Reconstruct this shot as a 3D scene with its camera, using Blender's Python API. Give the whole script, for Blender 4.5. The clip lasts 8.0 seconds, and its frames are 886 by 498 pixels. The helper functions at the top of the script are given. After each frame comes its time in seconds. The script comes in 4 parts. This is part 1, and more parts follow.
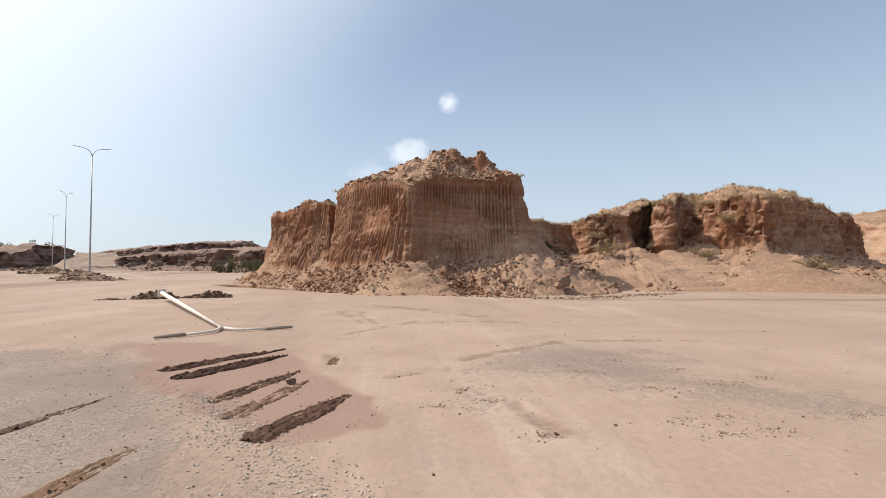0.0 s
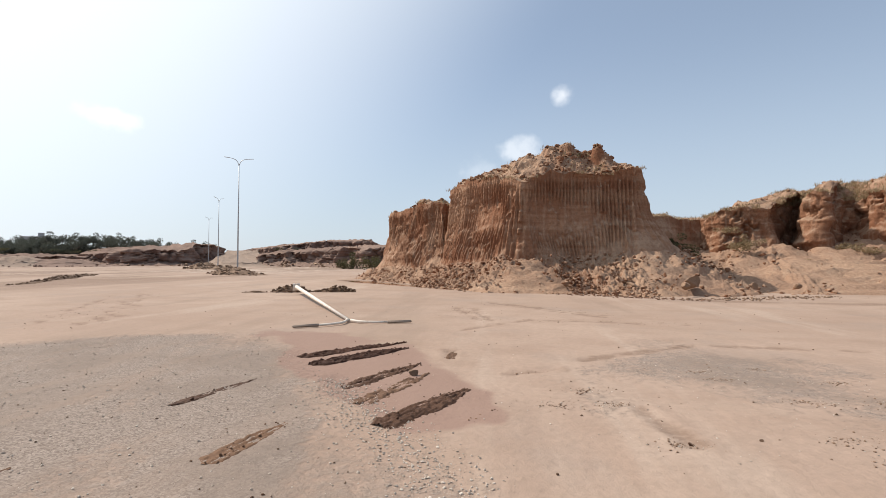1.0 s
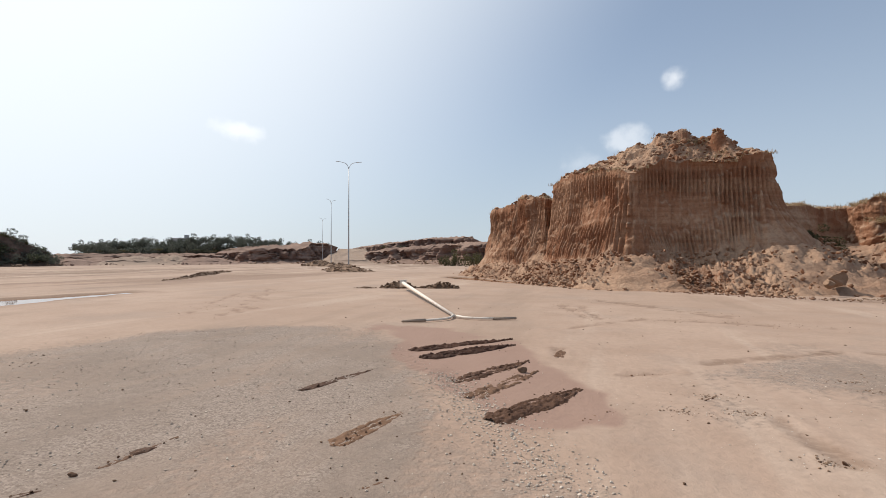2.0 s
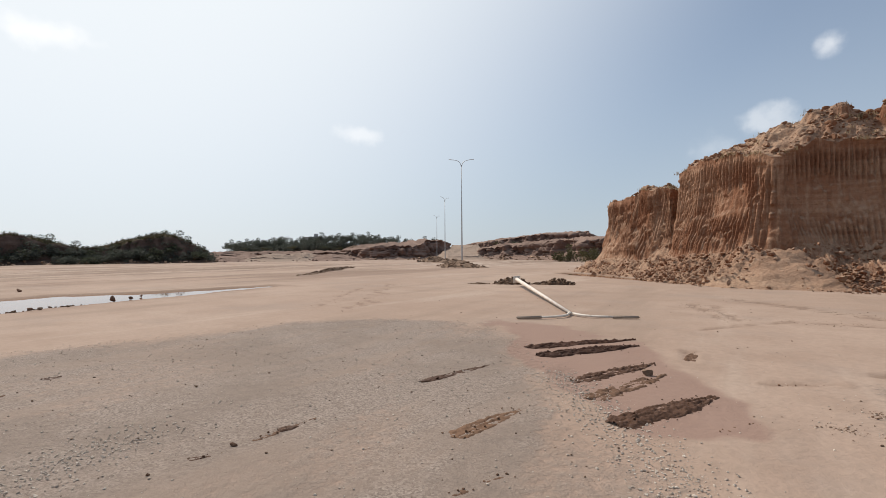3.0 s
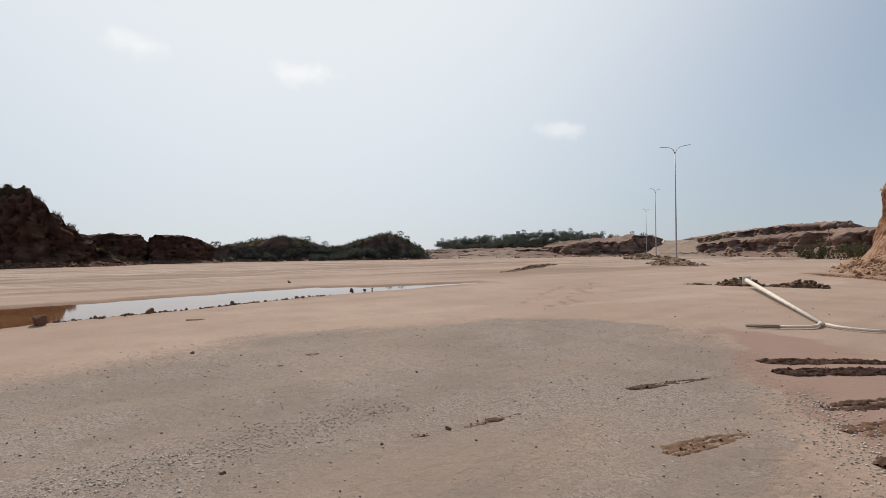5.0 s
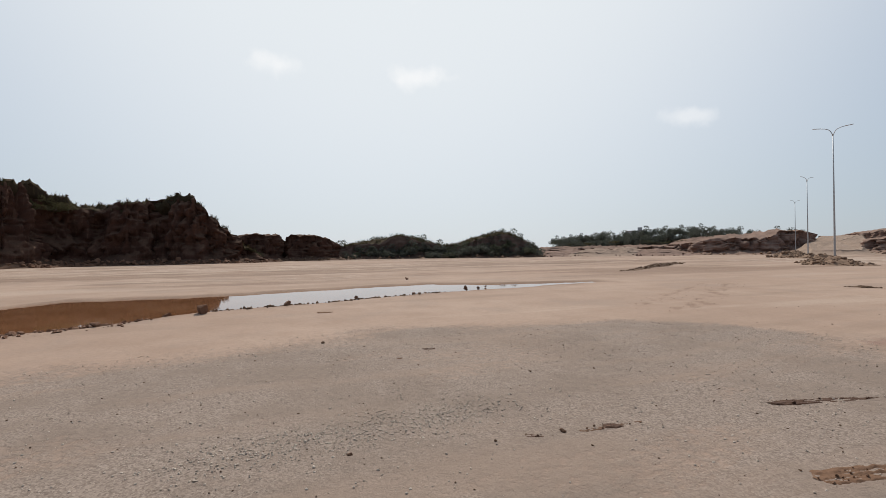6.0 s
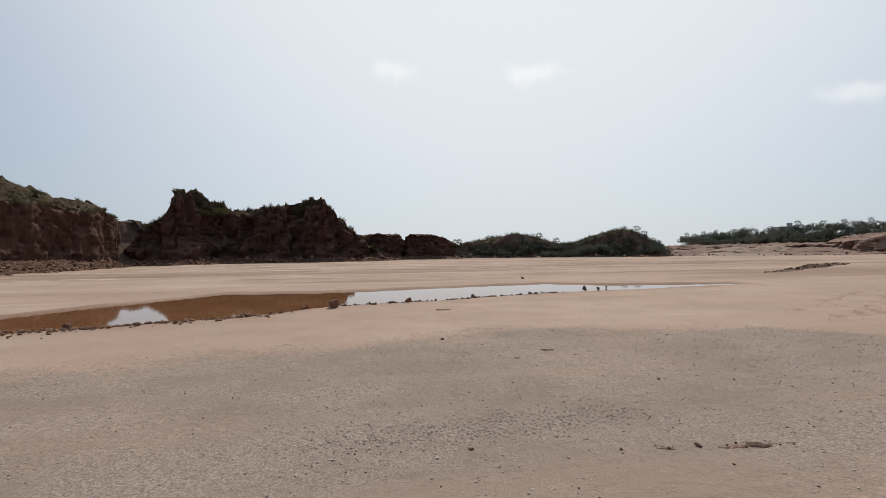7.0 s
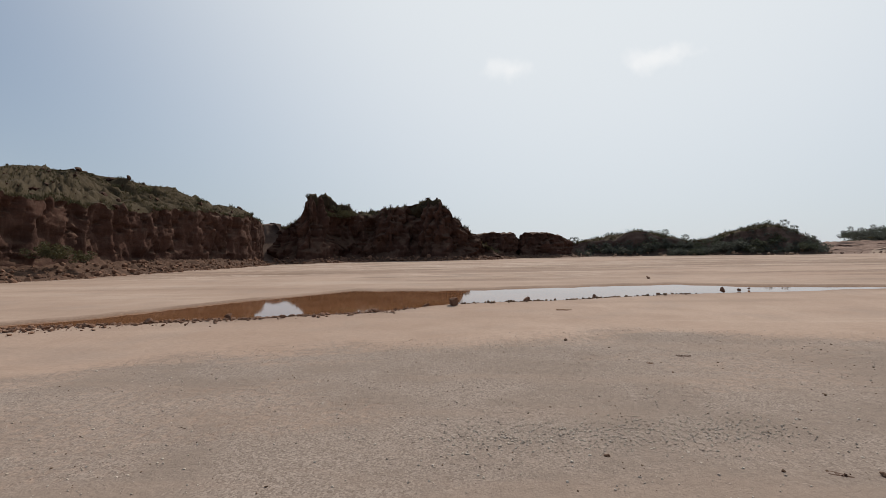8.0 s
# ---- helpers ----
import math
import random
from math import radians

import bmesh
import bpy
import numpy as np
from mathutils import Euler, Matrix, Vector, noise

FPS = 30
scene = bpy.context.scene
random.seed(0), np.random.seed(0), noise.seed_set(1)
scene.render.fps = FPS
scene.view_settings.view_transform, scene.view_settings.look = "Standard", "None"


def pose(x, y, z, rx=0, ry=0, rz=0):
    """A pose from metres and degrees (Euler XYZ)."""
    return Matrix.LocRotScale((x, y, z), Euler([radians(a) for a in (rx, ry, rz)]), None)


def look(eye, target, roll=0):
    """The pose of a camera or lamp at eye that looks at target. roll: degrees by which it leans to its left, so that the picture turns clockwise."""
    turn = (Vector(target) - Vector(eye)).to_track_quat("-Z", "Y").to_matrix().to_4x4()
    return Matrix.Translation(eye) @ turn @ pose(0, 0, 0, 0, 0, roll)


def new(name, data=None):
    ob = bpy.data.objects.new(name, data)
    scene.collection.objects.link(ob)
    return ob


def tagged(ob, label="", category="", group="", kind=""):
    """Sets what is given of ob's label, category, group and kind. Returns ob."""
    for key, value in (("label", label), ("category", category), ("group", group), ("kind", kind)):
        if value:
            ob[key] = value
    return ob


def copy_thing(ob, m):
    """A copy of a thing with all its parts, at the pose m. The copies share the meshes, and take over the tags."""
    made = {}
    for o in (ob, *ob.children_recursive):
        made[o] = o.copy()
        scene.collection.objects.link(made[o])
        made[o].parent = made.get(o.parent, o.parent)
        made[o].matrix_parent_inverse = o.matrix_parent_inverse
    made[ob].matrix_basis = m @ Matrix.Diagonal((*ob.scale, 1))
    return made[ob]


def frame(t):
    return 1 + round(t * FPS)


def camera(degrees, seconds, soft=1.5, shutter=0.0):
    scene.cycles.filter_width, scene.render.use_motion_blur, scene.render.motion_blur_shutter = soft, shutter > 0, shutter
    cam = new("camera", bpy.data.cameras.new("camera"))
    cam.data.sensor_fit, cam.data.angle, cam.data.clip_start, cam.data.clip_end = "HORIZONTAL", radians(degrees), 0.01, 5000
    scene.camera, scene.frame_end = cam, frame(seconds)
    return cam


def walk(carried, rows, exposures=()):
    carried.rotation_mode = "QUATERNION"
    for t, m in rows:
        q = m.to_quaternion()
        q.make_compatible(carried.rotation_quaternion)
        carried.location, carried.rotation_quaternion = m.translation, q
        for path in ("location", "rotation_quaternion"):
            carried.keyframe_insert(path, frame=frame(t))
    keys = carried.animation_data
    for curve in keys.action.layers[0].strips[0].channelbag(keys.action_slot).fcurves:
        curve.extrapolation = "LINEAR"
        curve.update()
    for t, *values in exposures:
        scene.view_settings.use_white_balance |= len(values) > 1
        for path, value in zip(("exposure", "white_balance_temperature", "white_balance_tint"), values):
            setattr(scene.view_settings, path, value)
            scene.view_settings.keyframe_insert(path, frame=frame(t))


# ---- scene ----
cam = camera(84.4, 8.0, soft=0.7)
walk(cam, [
    (0.0, pose(0.109, 0.165, 1.560, 91.702, -0.093, -6.249)),
    (0.5, pose(0.078, 0.143, 1.559, 91.531, -0.301, 0.019)),
    (1.0, pose(0.021, 0.121, 1.558, 91.374, -0.306, 6.707)),
    (1.5, pose(-0.026, 0.099, 1.558, 91.204, -0.173, 12.347)),
    (3.0, pose(-0.092, 0.040, 1.569, 90.523, 0.390, 31.586)),
    (3.5, pose(-0.087, 0.039, 1.582, 90.460, 0.376, 37.685)),
    (4.0, pose(-0.062, 0.016, 1.599, 90.454, 0.443, 43.894)),
    (4.5, pose(-0.048, -0.011, 1.611, 90.420, 0.573, 49.290)),
    (6.0, pose(-0.001, -0.046, 1.631, 90.257, 0.747, 68.126)),
    (6.5, pose(0.012, -0.058, 1.636, 90.251, 0.727, 75.369)),
    (7.0, pose(0.021, -0.100, 1.640, 90.295, 0.754, 81.517)),
    (7.5, pose(0.032, -0.170, 1.644, 90.332, 0.916, 88.209)),
    (8.0, pose(0.044, -0.239, 1.649, 90.334, 1.014, 94.789)),
], exposures=[(0.0, 0.0), (1.5, -0.14), (3.0, -0.38), (4.5, -0.54), (6.5, -0.54), (8.0, -0.6)])

# ---- daylight: hazy afternoon sun to the left, behind the far cliffs ----
SUN_AZ, SUN_EL = 73.0, 46.0      # degrees left of +y, degrees up


def polar(az, d, z=0.0):
    a = radians(az)
    return (-math.sin(a) * d, math.cos(a) * d, z)


def aim(az, el):
    a, e = radians(az), radians(el)
    return Vector((-math.sin(a) * math.cos(e), math.cos(a) * math.cos(e), math.sin(e)))


sun = new("sun", bpy.data.lights.new("sun", "SUN"))
sun.data.energy, sun.data.angle, sun.data.color = 4.8, radians(0.6), (1.0, 0.915, 0.825)
sun.matrix_world = look(aim(SUN_AZ, SUN_EL) * 100, (0, 0, 0))

world = bpy.data.worlds.new("world")
scene.world = world
world.use_nodes = True
wn, wl = world.node_tree.nodes, world.node_tree.links
sky = wn.new("ShaderNodeTexSky")
sky.sky_type, sky.sun_disc = "NISHITA", False
sky.sun_elevation, sky.sun_rotation = radians(SUN_EL), radians(-SUN_AZ)
sky.air_density, sky.dust_density, sky.ozone_density, sky.altitude = 1.0, 0.5, 1.6, 300
background = wn["Background"]
background.inputs["Strength"].default_value = 0.13
wcoord = wn.new("ShaderNodeTexCoord")
wnoise = wn.new("ShaderNodeTexNoise")
wnoise.inputs["Scale"].default_value, wnoise.inputs["Detail"].default_value = 22.0, 6.0
wl.new(wcoord.outputs["Generated"], wnoise.inputs["Vector"])
sky_colour = sky.outputs["Color"]


def sky_mix(fac, colour, over):
    mixing = wn.new("ShaderNodeMix")
    mixing.data_type = "RGBA"
    wl.new(fac, mixing.inputs["Factor"])
    wl.new(over, mixing.inputs["A"])
    mixing.inputs["B"].default_value = colour
    return mixing.outputs["Result"]


def sky_range(value, lo, hi, a, b):
    ranged = wn.new("ShaderNodeMapRange")
    ranged.interpolation_type = "SMOOTHSTEP"
    wl.new(value, ranged.inputs["Value"])
    for key, val in (("From Min", lo), ("From Max", hi), ("To Min", a), ("To Max", b)):
        ranged.inputs[key].default_value = val
    return ranged.outputs["Result"]


# dust haze: a pale veil that thickens towards the skyline and round the sun
height = wn.new("ShaderNodeSeparateXYZ")
wl.new(wcoord.outputs["Generated"], height.inputs[0])
sky_colour = sky_mix(sky_range(height.outputs["Z"], -0.02, 0.45, 0.85, 0.35), (4.75, 5.5, 6.35, 1), sky_colour)
near_sun = wn.new("ShaderNodeVectorMath")
near_sun.operation = "DOT_PRODUCT"
wl.new(wcoord.outputs["Generated"], near_sun.inputs[0])
near_sun.inputs[1].default_value = aim(SUN_AZ, SUN_EL)
sky_colour = sky_mix(sky_range(near_sun.outputs["Value"], 0.41, 0.97, 0.0, 0.95), (9.2, 9.65, 9.95, 1), sky_colour)
# small fair-weather clouds: azimuth, elevation, width, flatness, density
for az, el, wide, flat, dense in ((-7.1, 18.4, 0.035, 1.2, 0.55), (-2.0, 12.4, 0.07, 1.3, 0.4), (2.6, 10.4, 0.09, 1.6, 0.22), (41.5, 13.5, 0.075, 2.4, 0.5),
                                  (86.5, 20.1, 0.08, 1.9, 0.75), (71.1, 19.6, 0.10, 2.6, 0.8), (72.0, 29.0, 0.10, 2.0, 0.5)):
    away = wn.new("ShaderNodeVectorMath")
    away.operation = "SUBTRACT"
    wl.new(wcoord.outputs["Generated"], away.inputs[0])
    away.inputs[1].default_value = aim(az, el)
    squash = wn.new("ShaderNodeVectorMath")
    squash.operation = "MULTIPLY"
    wl.new(away.outputs[0], squash.inputs[0])
    squash.inputs[1].default_value = (1, 1, flat)
    size = wn.new("ShaderNodeVectorMath")
    size.operation = "LENGTH"
    wl.new(squash.outputs[0], size.inputs[0])
    rough = wn.new("ShaderNodeMath")
    rough.operation = "MULTIPLY_ADD"
    wl.new(wnoise.outputs["Fac"], rough.inputs[0])
    rough.inputs[1].default_value = wide * 1.5
    wl.new(size.outputs["Value"], rough.inputs[2])
    edge = wn.new("ShaderNodeMapRange")
    edge.interpolation_type = "SMOOTHSTEP"
    wl.new(rough.outputs[0], edge.inputs["Value"])
    edge.inputs["From Min"].default_value, edge.inputs["From Max"].default_value = wide * 1.45, wide * 0.75
    edge.inputs["To Max"].default_value = dense
    mixed = wn.new("ShaderNodeMix")
    mixed.data_type = "RGBA"
    wl.new(edge.outputs["Result"], mixed.inputs["Factor"])
    wl.new(sky_colour, mixed.inputs["A"])
    mixed.inputs["B"].default_value = (10.5, 10.6, 10.7, 1)
    sky_colour = mixed.outputs["Result"]
wl.new(sky_colour, background.inputs["Color"])


# ---- materials ----
class Mat:
    """A node material with short ways to add noise, ramps, mixes and bump."""

    def __init__(self, name, rough=0.9, spec=0.3):
        self.m = bpy.data.materials.new(name)
        self.m.use_nodes = True
        self.n, self.l = self.m.node_tree.nodes, self.m.node_tree.links
        self.b = self.n["Principled BSDF"]
        self.b.inputs["Roughness"].default_value = rough
        self.b.inputs["Specular IOR Level"].default_value = spec
        self.co = self.n.new("ShaderNodeTexCoord").outputs["Object"]

    def scaled(self, sx, sy, sz):
        v = self.n.new("ShaderNodeVectorMath")
        v.operation = "MULTIPLY"
        self.l.new(self.co, v.inputs[0])
        v.inputs[1].default_value = (sx, sy, sz)
        return v.outputs[0]

    def noise(self, scale, detail=5.0, rough=0.55, vec=None):
        t = self.n.new("ShaderNodeTexNoise")
        t.inputs["Scale"].default_value, t.inputs["Detail"].default_value, t.inputs["Roughness"].default_value = scale, detail, rough
        self.l.new(vec or self.co, t.inputs["Vector"])
        return t.outputs["Fac"]

    def cells(self, scale, out="Distance"):
        t = self.n.new("ShaderNodeTexVoronoi")
        t.inputs["Scale"].default_value = scale
        self.l.new(self.co, t.inputs["Vector"])
        return t.outputs[out]

    def fit(self, value, lo, hi, a=0.0, b=1.0):
        t = self.n.new("ShaderNodeMapRange")
        t.interpolation_type = "SMOOTHSTEP"
        self.l.new(value, t.inputs["Value"])
        for k, v in (("From Min", lo), ("From Max", hi), ("To Min", a), ("To Max", b)):
            t.inputs[k].default_value = v
        return t.outputs["Result"]

    def math(self, op, a, b):
        t = self.n.new("ShaderNodeMath")
        t.operation = op
        for i, v in enumerate((a, b)):
            if isinstance(v, (int, float)):
                t.inputs[i].default_value = v
            else:
                self.l.new(v, t.inputs[i])
        return t.outputs[0]

    def mix(self, fac, a, b, blend="MIX"):
        t = self.n.new("ShaderNodeMix")
        t.data_type, t.blend_type = "RGBA", blend
        for key, v in (("Factor", fac), ("A", a), ("B", b)):
            if isinstance(v, tuple):
                t.inputs[key].default_value = (*v, 1)
            elif isinstance(v, (int, float)):
                t.inputs[key].default_value = v
            else:
                self.l.new(v, t.inputs[key])
        return t.outputs["Result"]

    def attribute(self, name):
        t = self.n.new("ShaderNodeAttribute")
        t.attribute_name = name
        return t.outputs["Fac"]

    def facing_up(self):
        g = self.n.new("ShaderNodeNewGeometry")
        s = self.n.new("ShaderNodeSeparateXYZ")
        self.l.new(g.outputs["Normal"], s.inputs[0])
        return s.outputs["Z"]

    def island(self):
        return self.n.new("ShaderNodeNewGeometry").outputs["Random Per Island"]

    def chance(self):
        return self.n.new("ShaderNodeObjectInfo").outputs["Random"]

    def colour(self, c):
        if isinstance(c, tuple):
            self.b.inputs["Base Color"].default_value = (*c, 1)
        else:
            self.l.new(c, self.b.inputs["Base Color"])
        return self

    def rough(self, r):
        self.l.new(r, self.b.inputs["Roughness"])
        return self

    def bump(self, *layers):
        last = None
        for height, strength, dist in layers:
            t = self.n.new("ShaderNodeBump")
            t.inputs["Strength"].default_value, t.inputs["Distance"].default_value = strength, dist
            self.l.new(height, t.inputs["Height"])
            if last:
                self.l.new(last, t.inputs["Normal"])
            last = t.outputs["Normal"]
        self.l.new(last, self.b.inputs["Normal"])
        return self


def ground_material():
    m = Mat("sandy_ground", 0.95, 0.2)
    wide, mid, fine, grit = m.noise(0.12, 4), m.noise(0.9, 6), m.noise(9, 6, 0.65), m.noise(70, 3, 0.6)
    sand = m.mix(m.fit(wide, 0.35, 0.68), (0.355, 0.251, 0.189), (0.414, 0.302, 0.232))
    sand = m.mix(m.fit(mid, 0.42, 0.72, 0, 0.5), sand, (0.300, 0.206, 0.150))
    patches = m.noise(0.35, 7, 0.62)
    sand = m.mix(m.fit(patches, 0.5, 0.66, 0, 0.5), sand, (0.305, 0.233, 0.188))
    streaks = m.noise(1.0, 5, 0.6, m.scaled(0.12, 0.5, 1))
    sand = m.mix(m.fit(streaks, 0.52, 0.75, 0, 0.35), sand, (0.446, 0.344, 0.270))
    drift = m.noise(1.0, 6, 0.65, m.scaled(0.3, 0.04, 1))
    sand = m.mix(m.fit(drift, 0.52, 0.66, 0, 0.55), sand, (0.264, 0.191, 0.143))
    sand = m.mix(m.fit(drift, 0.46, 0.36, 0, 0.45), sand, (0.473, 0.371, 0.295))
    sand = m.mix(m.fit(fine, 0.3, 0.75, 0.0, 0.35), sand, (0.255, 0.191, 0.143))
    # silt left in thin lines by draining water on the flats
    lines = m.noise(1.0, 7, 0.7, m.scaled(1.7, 0.10, 1))
    silt = m.attribute("silt")
    sand = m.mix(m.math("MULTIPLY", silt, m.fit(lines, 0.51, 0.57, 0, 0.9)), sand, (0.235, 0.171, 0.128))
    sand = m.mix(m.math("MULTIPLY", silt, m.fit(lines, 0.47, 0.42, 0, 0.8)), sand, (0.500, 0.408, 0.335))
    # loose grey gravel laid over the earth, thinning out at its edges
    stones = m.cells(62, "Color")
    tone = m.n.new("ShaderNodeSeparateColor")
    m.l.new(stones, tone.inputs[0])
    grey = m.mix(tone.outputs[0], (0.185, 0.14, 0.112), (0.375, 0.305, 0.253))
    grey = m.mix(m.fit(m.math('ADD', m.math('MULTIPLY', mid, 0.5), m.math('MULTIPLY', patches, 0.5)), 0.44, 0.58, 0.1, 0.85), grey, m.mix(m.fit(fine, 0.3, 0.7), (0.214, 0.165, 0.132), (0.261, 0.202, 0.160)))
    # sandy lanes pressed through the gravel by wheels
    lanes = m.noise(1.0, 5, 0.6, m.scaled(0.75, 0.14, 1))
    grey = m.mix(m.fit(lanes, 0.5, 0.64, 0, 0.6), grey, m.mix(fine, (0.27, 0.20, 0.155), (0.33, 0.25, 0.195)))
    gravel = m.attribute("gravel")
    soft = m.math("ADD", gravel, m.math("MULTIPLY", m.math("SUBTRACT", fine, 0.5), 0.9))
    laid = m.fit(soft, 0.25, 0.75)
    base = m.mix(laid, sand, grey)
    # smooth reddish clay squeezed up by wheels
    clay = m.attribute("clay")
    pad = m.fit(m.math("ADD", clay, m.math("MULTIPLY", m.math("SUBTRACT", mid, 0.5), 0.9)), 0.35, 0.75, 0.0, 0.95)
    base = m.mix(pad, base, m.mix(mid, (0.257, 0.163, 0.124), (0.300, 0.201, 0.156)))
    # damp earth: shore of the puddles, tyre tracks
    damp = m.attribute("damp")
    wet = m.math("MULTIPLY", damp, m.fit(fine, 0.25, 0.6, 0.55, 1.15))
    base = m.mix(wet, base, m.mix(fine, (0.141, 0.084, 0.053), (0.196, 0.121, 0.079)))
    m.colour(base)
    m.rough(m.fit(m.math("MAXIMUM", wet, m.math("MULTIPLY", pad, 0.6)), 0.0, 1.0, 0.97, 0.9))
    relief = m.math("MULTIPLY", m.math("ADD", tone.outputs[1], m.noise(48, 4, 0.7)), laid)
    return m.bump((mid, 0.35, 0.05), (fine, 0.6, 0.025), (m.math("MULTIPLY", lines, silt), 0.6, 0.12), (relief, 0.6, 0.014), (grit, 0.35, 0.006)).m


def earth_material(name, face, deep, dust, flute=0.0):
    m = Mat(name, 0.96, 0.15)
    wide, mid, fine, grit = m.noise(0.22, 4), m.noise(1.3, 6, 0.6), m.noise(6, 6, 0.65), m.noise(30, 4, 0.6)
    bands = m.noise(1.0, 5, 0.6, m.scaled(0.12, 0.12, 2.2))
    drips = m.noise(1.0, 5, 0.6, m.scaled(2.6, 2.6, 0.22))
    c = m.mix(m.fit(wide, 0.35, 0.65), face, deep)
    c = m.mix(m.fit(bands, 0.42, 0.62, 0, 0.6), c, deep)
    c = m.mix(m.fit(drips, 0.5, 0.72, 0, 0.55), c, dust)
    c = m.mix(m.fit(fine, 0.3, 0.75, 0, 0.45), c, tuple(v * 0.6 for v in deep))
    c = m.mix(m.fit(m.noise(2.6, 8, 0.7), 0.55, 0.7, 0, 0.6), c, tuple(v * 0.5 for v in deep))
    lying = m.fit(m.math("ADD", m.facing_up(), m.math("MULTIPLY", m.math("SUBTRACT", mid, 0.5), 0.5)), 0.25, 0.7)
    c = m.mix(m.math("MULTIPLY", lying, 0.5), c, m.mix(m.fit(fine, 0.3, 0.7), dust, tuple(v * 0.75 for v in dust)))
    m.colour(c)
    return m.bump((mid, 0.5, 0.25), (bands, 0.15, 0.10), (fine, 0.8, 0.09), (grit, 0.5, 0.025)).m


def clod_material(name, light, dark, rough=0.95, dusty=0.0):
    m = Mat(name, rough, 0.2)
    mid, fine = m.noise(3, 5), m.noise(22, 5, 0.65)
    c = m.mix(m.island(), light, dark)
    c = m.mix(m.fit(mid, 0.4, 0.7, 0, 0.5), c, dark)
    c = m.mix(m.fit(fine, 0.35, 0.7, 0, 0.4), c, tuple(v * 0.65 for v in dark))
    c = m.mix(m.fit(m.facing_up(), 0.3, 0.9, 0, dusty), c, tuple(min(v * 1.1, 1) for v in light))
    m.colour(c)
    return m.bump((mid, 0.5, 0.08), (fine, 0.6, 0.025)).m


def gravel_material():
    m = Mat("gravel_stones", 0.85, 0.3)
    c = m.mix(m.island(), (0.34, 0.28, 0.23), (0.60, 0.52, 0.44))
    m.colour(m.mix(m.fit(m.noise(60, 4), 0.35, 0.7, 0, 0.4), c, (0.36, 0.27, 0.19)))
    return m.m


def water_material():
    m = Mat("muddy_water", 0.03, 0.5)
    m.colour(m.mix(m.fit(m.noise(0.5, 4), 0.3, 0.7), (0.19, 0.085, 0.04), (0.25, 0.12, 0.06)))
    m.b.inputs["IOR"].default_value = 1.33
    return m.bump((m.noise(5, 3), 0.02, 0.01)).m


def foliage_material(name, a, b, c):
    m = Mat(name, 0.75, 0.25)
    col = m.mix(m.island(), a, b)
    col = m.mix(m.fit(m.noise(0.8, 4), 0.45, 0.7), col, c)
    m.colour(col)
    glow = m.n.new("ShaderNodeBsdfTranslucent")
    both = m.n.new("ShaderNodeMixShader")
    both.inputs[0].default_value = 0.35
    m.l.new(col, glow.inputs["Color"])
    m.l.new(m.b.outputs[0], both.inputs[1])
    m.l.new(glow.outputs[0], both.inputs[2])
    m.l.new(both.outputs[0], m.n["Material Output"].inputs["Surface"])
    return m.m


def metal_material(name, a, b, rough=0.5, metal=0.4):
    m = Mat(name, rough, 0.5)
    m.b.inputs["Metallic"].default_value = metal
    spots = m.noise(9, 6, 0.6)
    m.colour(m.mix(m.fit(spots, 0.5, 0.72), a, b))
    return m.bump((m.noise(40, 3), 0.1, 0.003)).m


GROUND = ground_material()
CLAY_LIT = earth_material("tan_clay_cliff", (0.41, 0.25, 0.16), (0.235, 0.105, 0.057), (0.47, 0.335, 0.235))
# Red-brown clay for the backlit cliffs, their shade darkened into its colour.
CLAY_SHADED = earth_material("shade_darkened_red_clay", (0.105, 0.053, 0.037), (0.066, 0.033, 0.024), (0.145, 0.092, 0.062))
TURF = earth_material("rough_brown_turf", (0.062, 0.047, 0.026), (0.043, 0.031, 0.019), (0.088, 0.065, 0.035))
# Far clay made paler and pinker, the distance haze mixed into its colour.
CLAY_FAR = earth_material("hazed_clay_terrace", (0.31, 0.20, 0.155), (0.205, 0.127, 0.10), (0.285, 0.205, 0.16))
# Bank clay with shade darkened into its colour, then paled a little for haze.
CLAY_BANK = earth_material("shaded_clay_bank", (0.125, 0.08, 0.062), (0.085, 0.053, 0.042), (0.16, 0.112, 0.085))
PALE_DIRT = earth_material("pale_dirt", (0.34, 0.25, 0.19), (0.28, 0.20, 0.15), (0.36, 0.275, 0.215))
CLOD = clod_material("clay_clods", (0.37, 0.25, 0.17), (0.23, 0.14, 0.09), dusty=0.7)
CLOD_DARK = clod_material("brown_clods", (0.22, 0.145, 0.095), (0.12, 0.072, 0.046))
CLOD_MID = clod_material("earth_brown_clods", (0.30, 0.205, 0.14), (0.19, 0.122, 0.082), dusty=0.3)
CLOD_RED = clod_material("reddish_clods", (0.27, 0.155, 0.10), (0.165, 0.09, 0.058))
MUD = clod_material("wet_mud", (0.13, 0.066, 0.038), (0.06, 0.028, 0.016), 0.75)
MUD_BLACK = clod_material("soaked_mud", (0.085, 0.036, 0.02), (0.042, 0.018, 0.01), 0.75)
MUD_BROWN = clod_material("brown_mud", (0.20, 0.115, 0.07), (0.12, 0.065, 0.04), 0.85)
MUD_DRY = clod_material("drying_mud", (0.24, 0.14, 0.085), (0.16, 0.09, 0.055))
GRAVEL = gravel_material()
WATER = water_material()
DRY_GRASS = foliage_material("dry_grass", (0.38, 0.275, 0.165), (0.29, 0.21, 0.115), (0.42, 0.32, 0.20))
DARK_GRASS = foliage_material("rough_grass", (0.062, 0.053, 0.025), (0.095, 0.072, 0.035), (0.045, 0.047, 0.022))
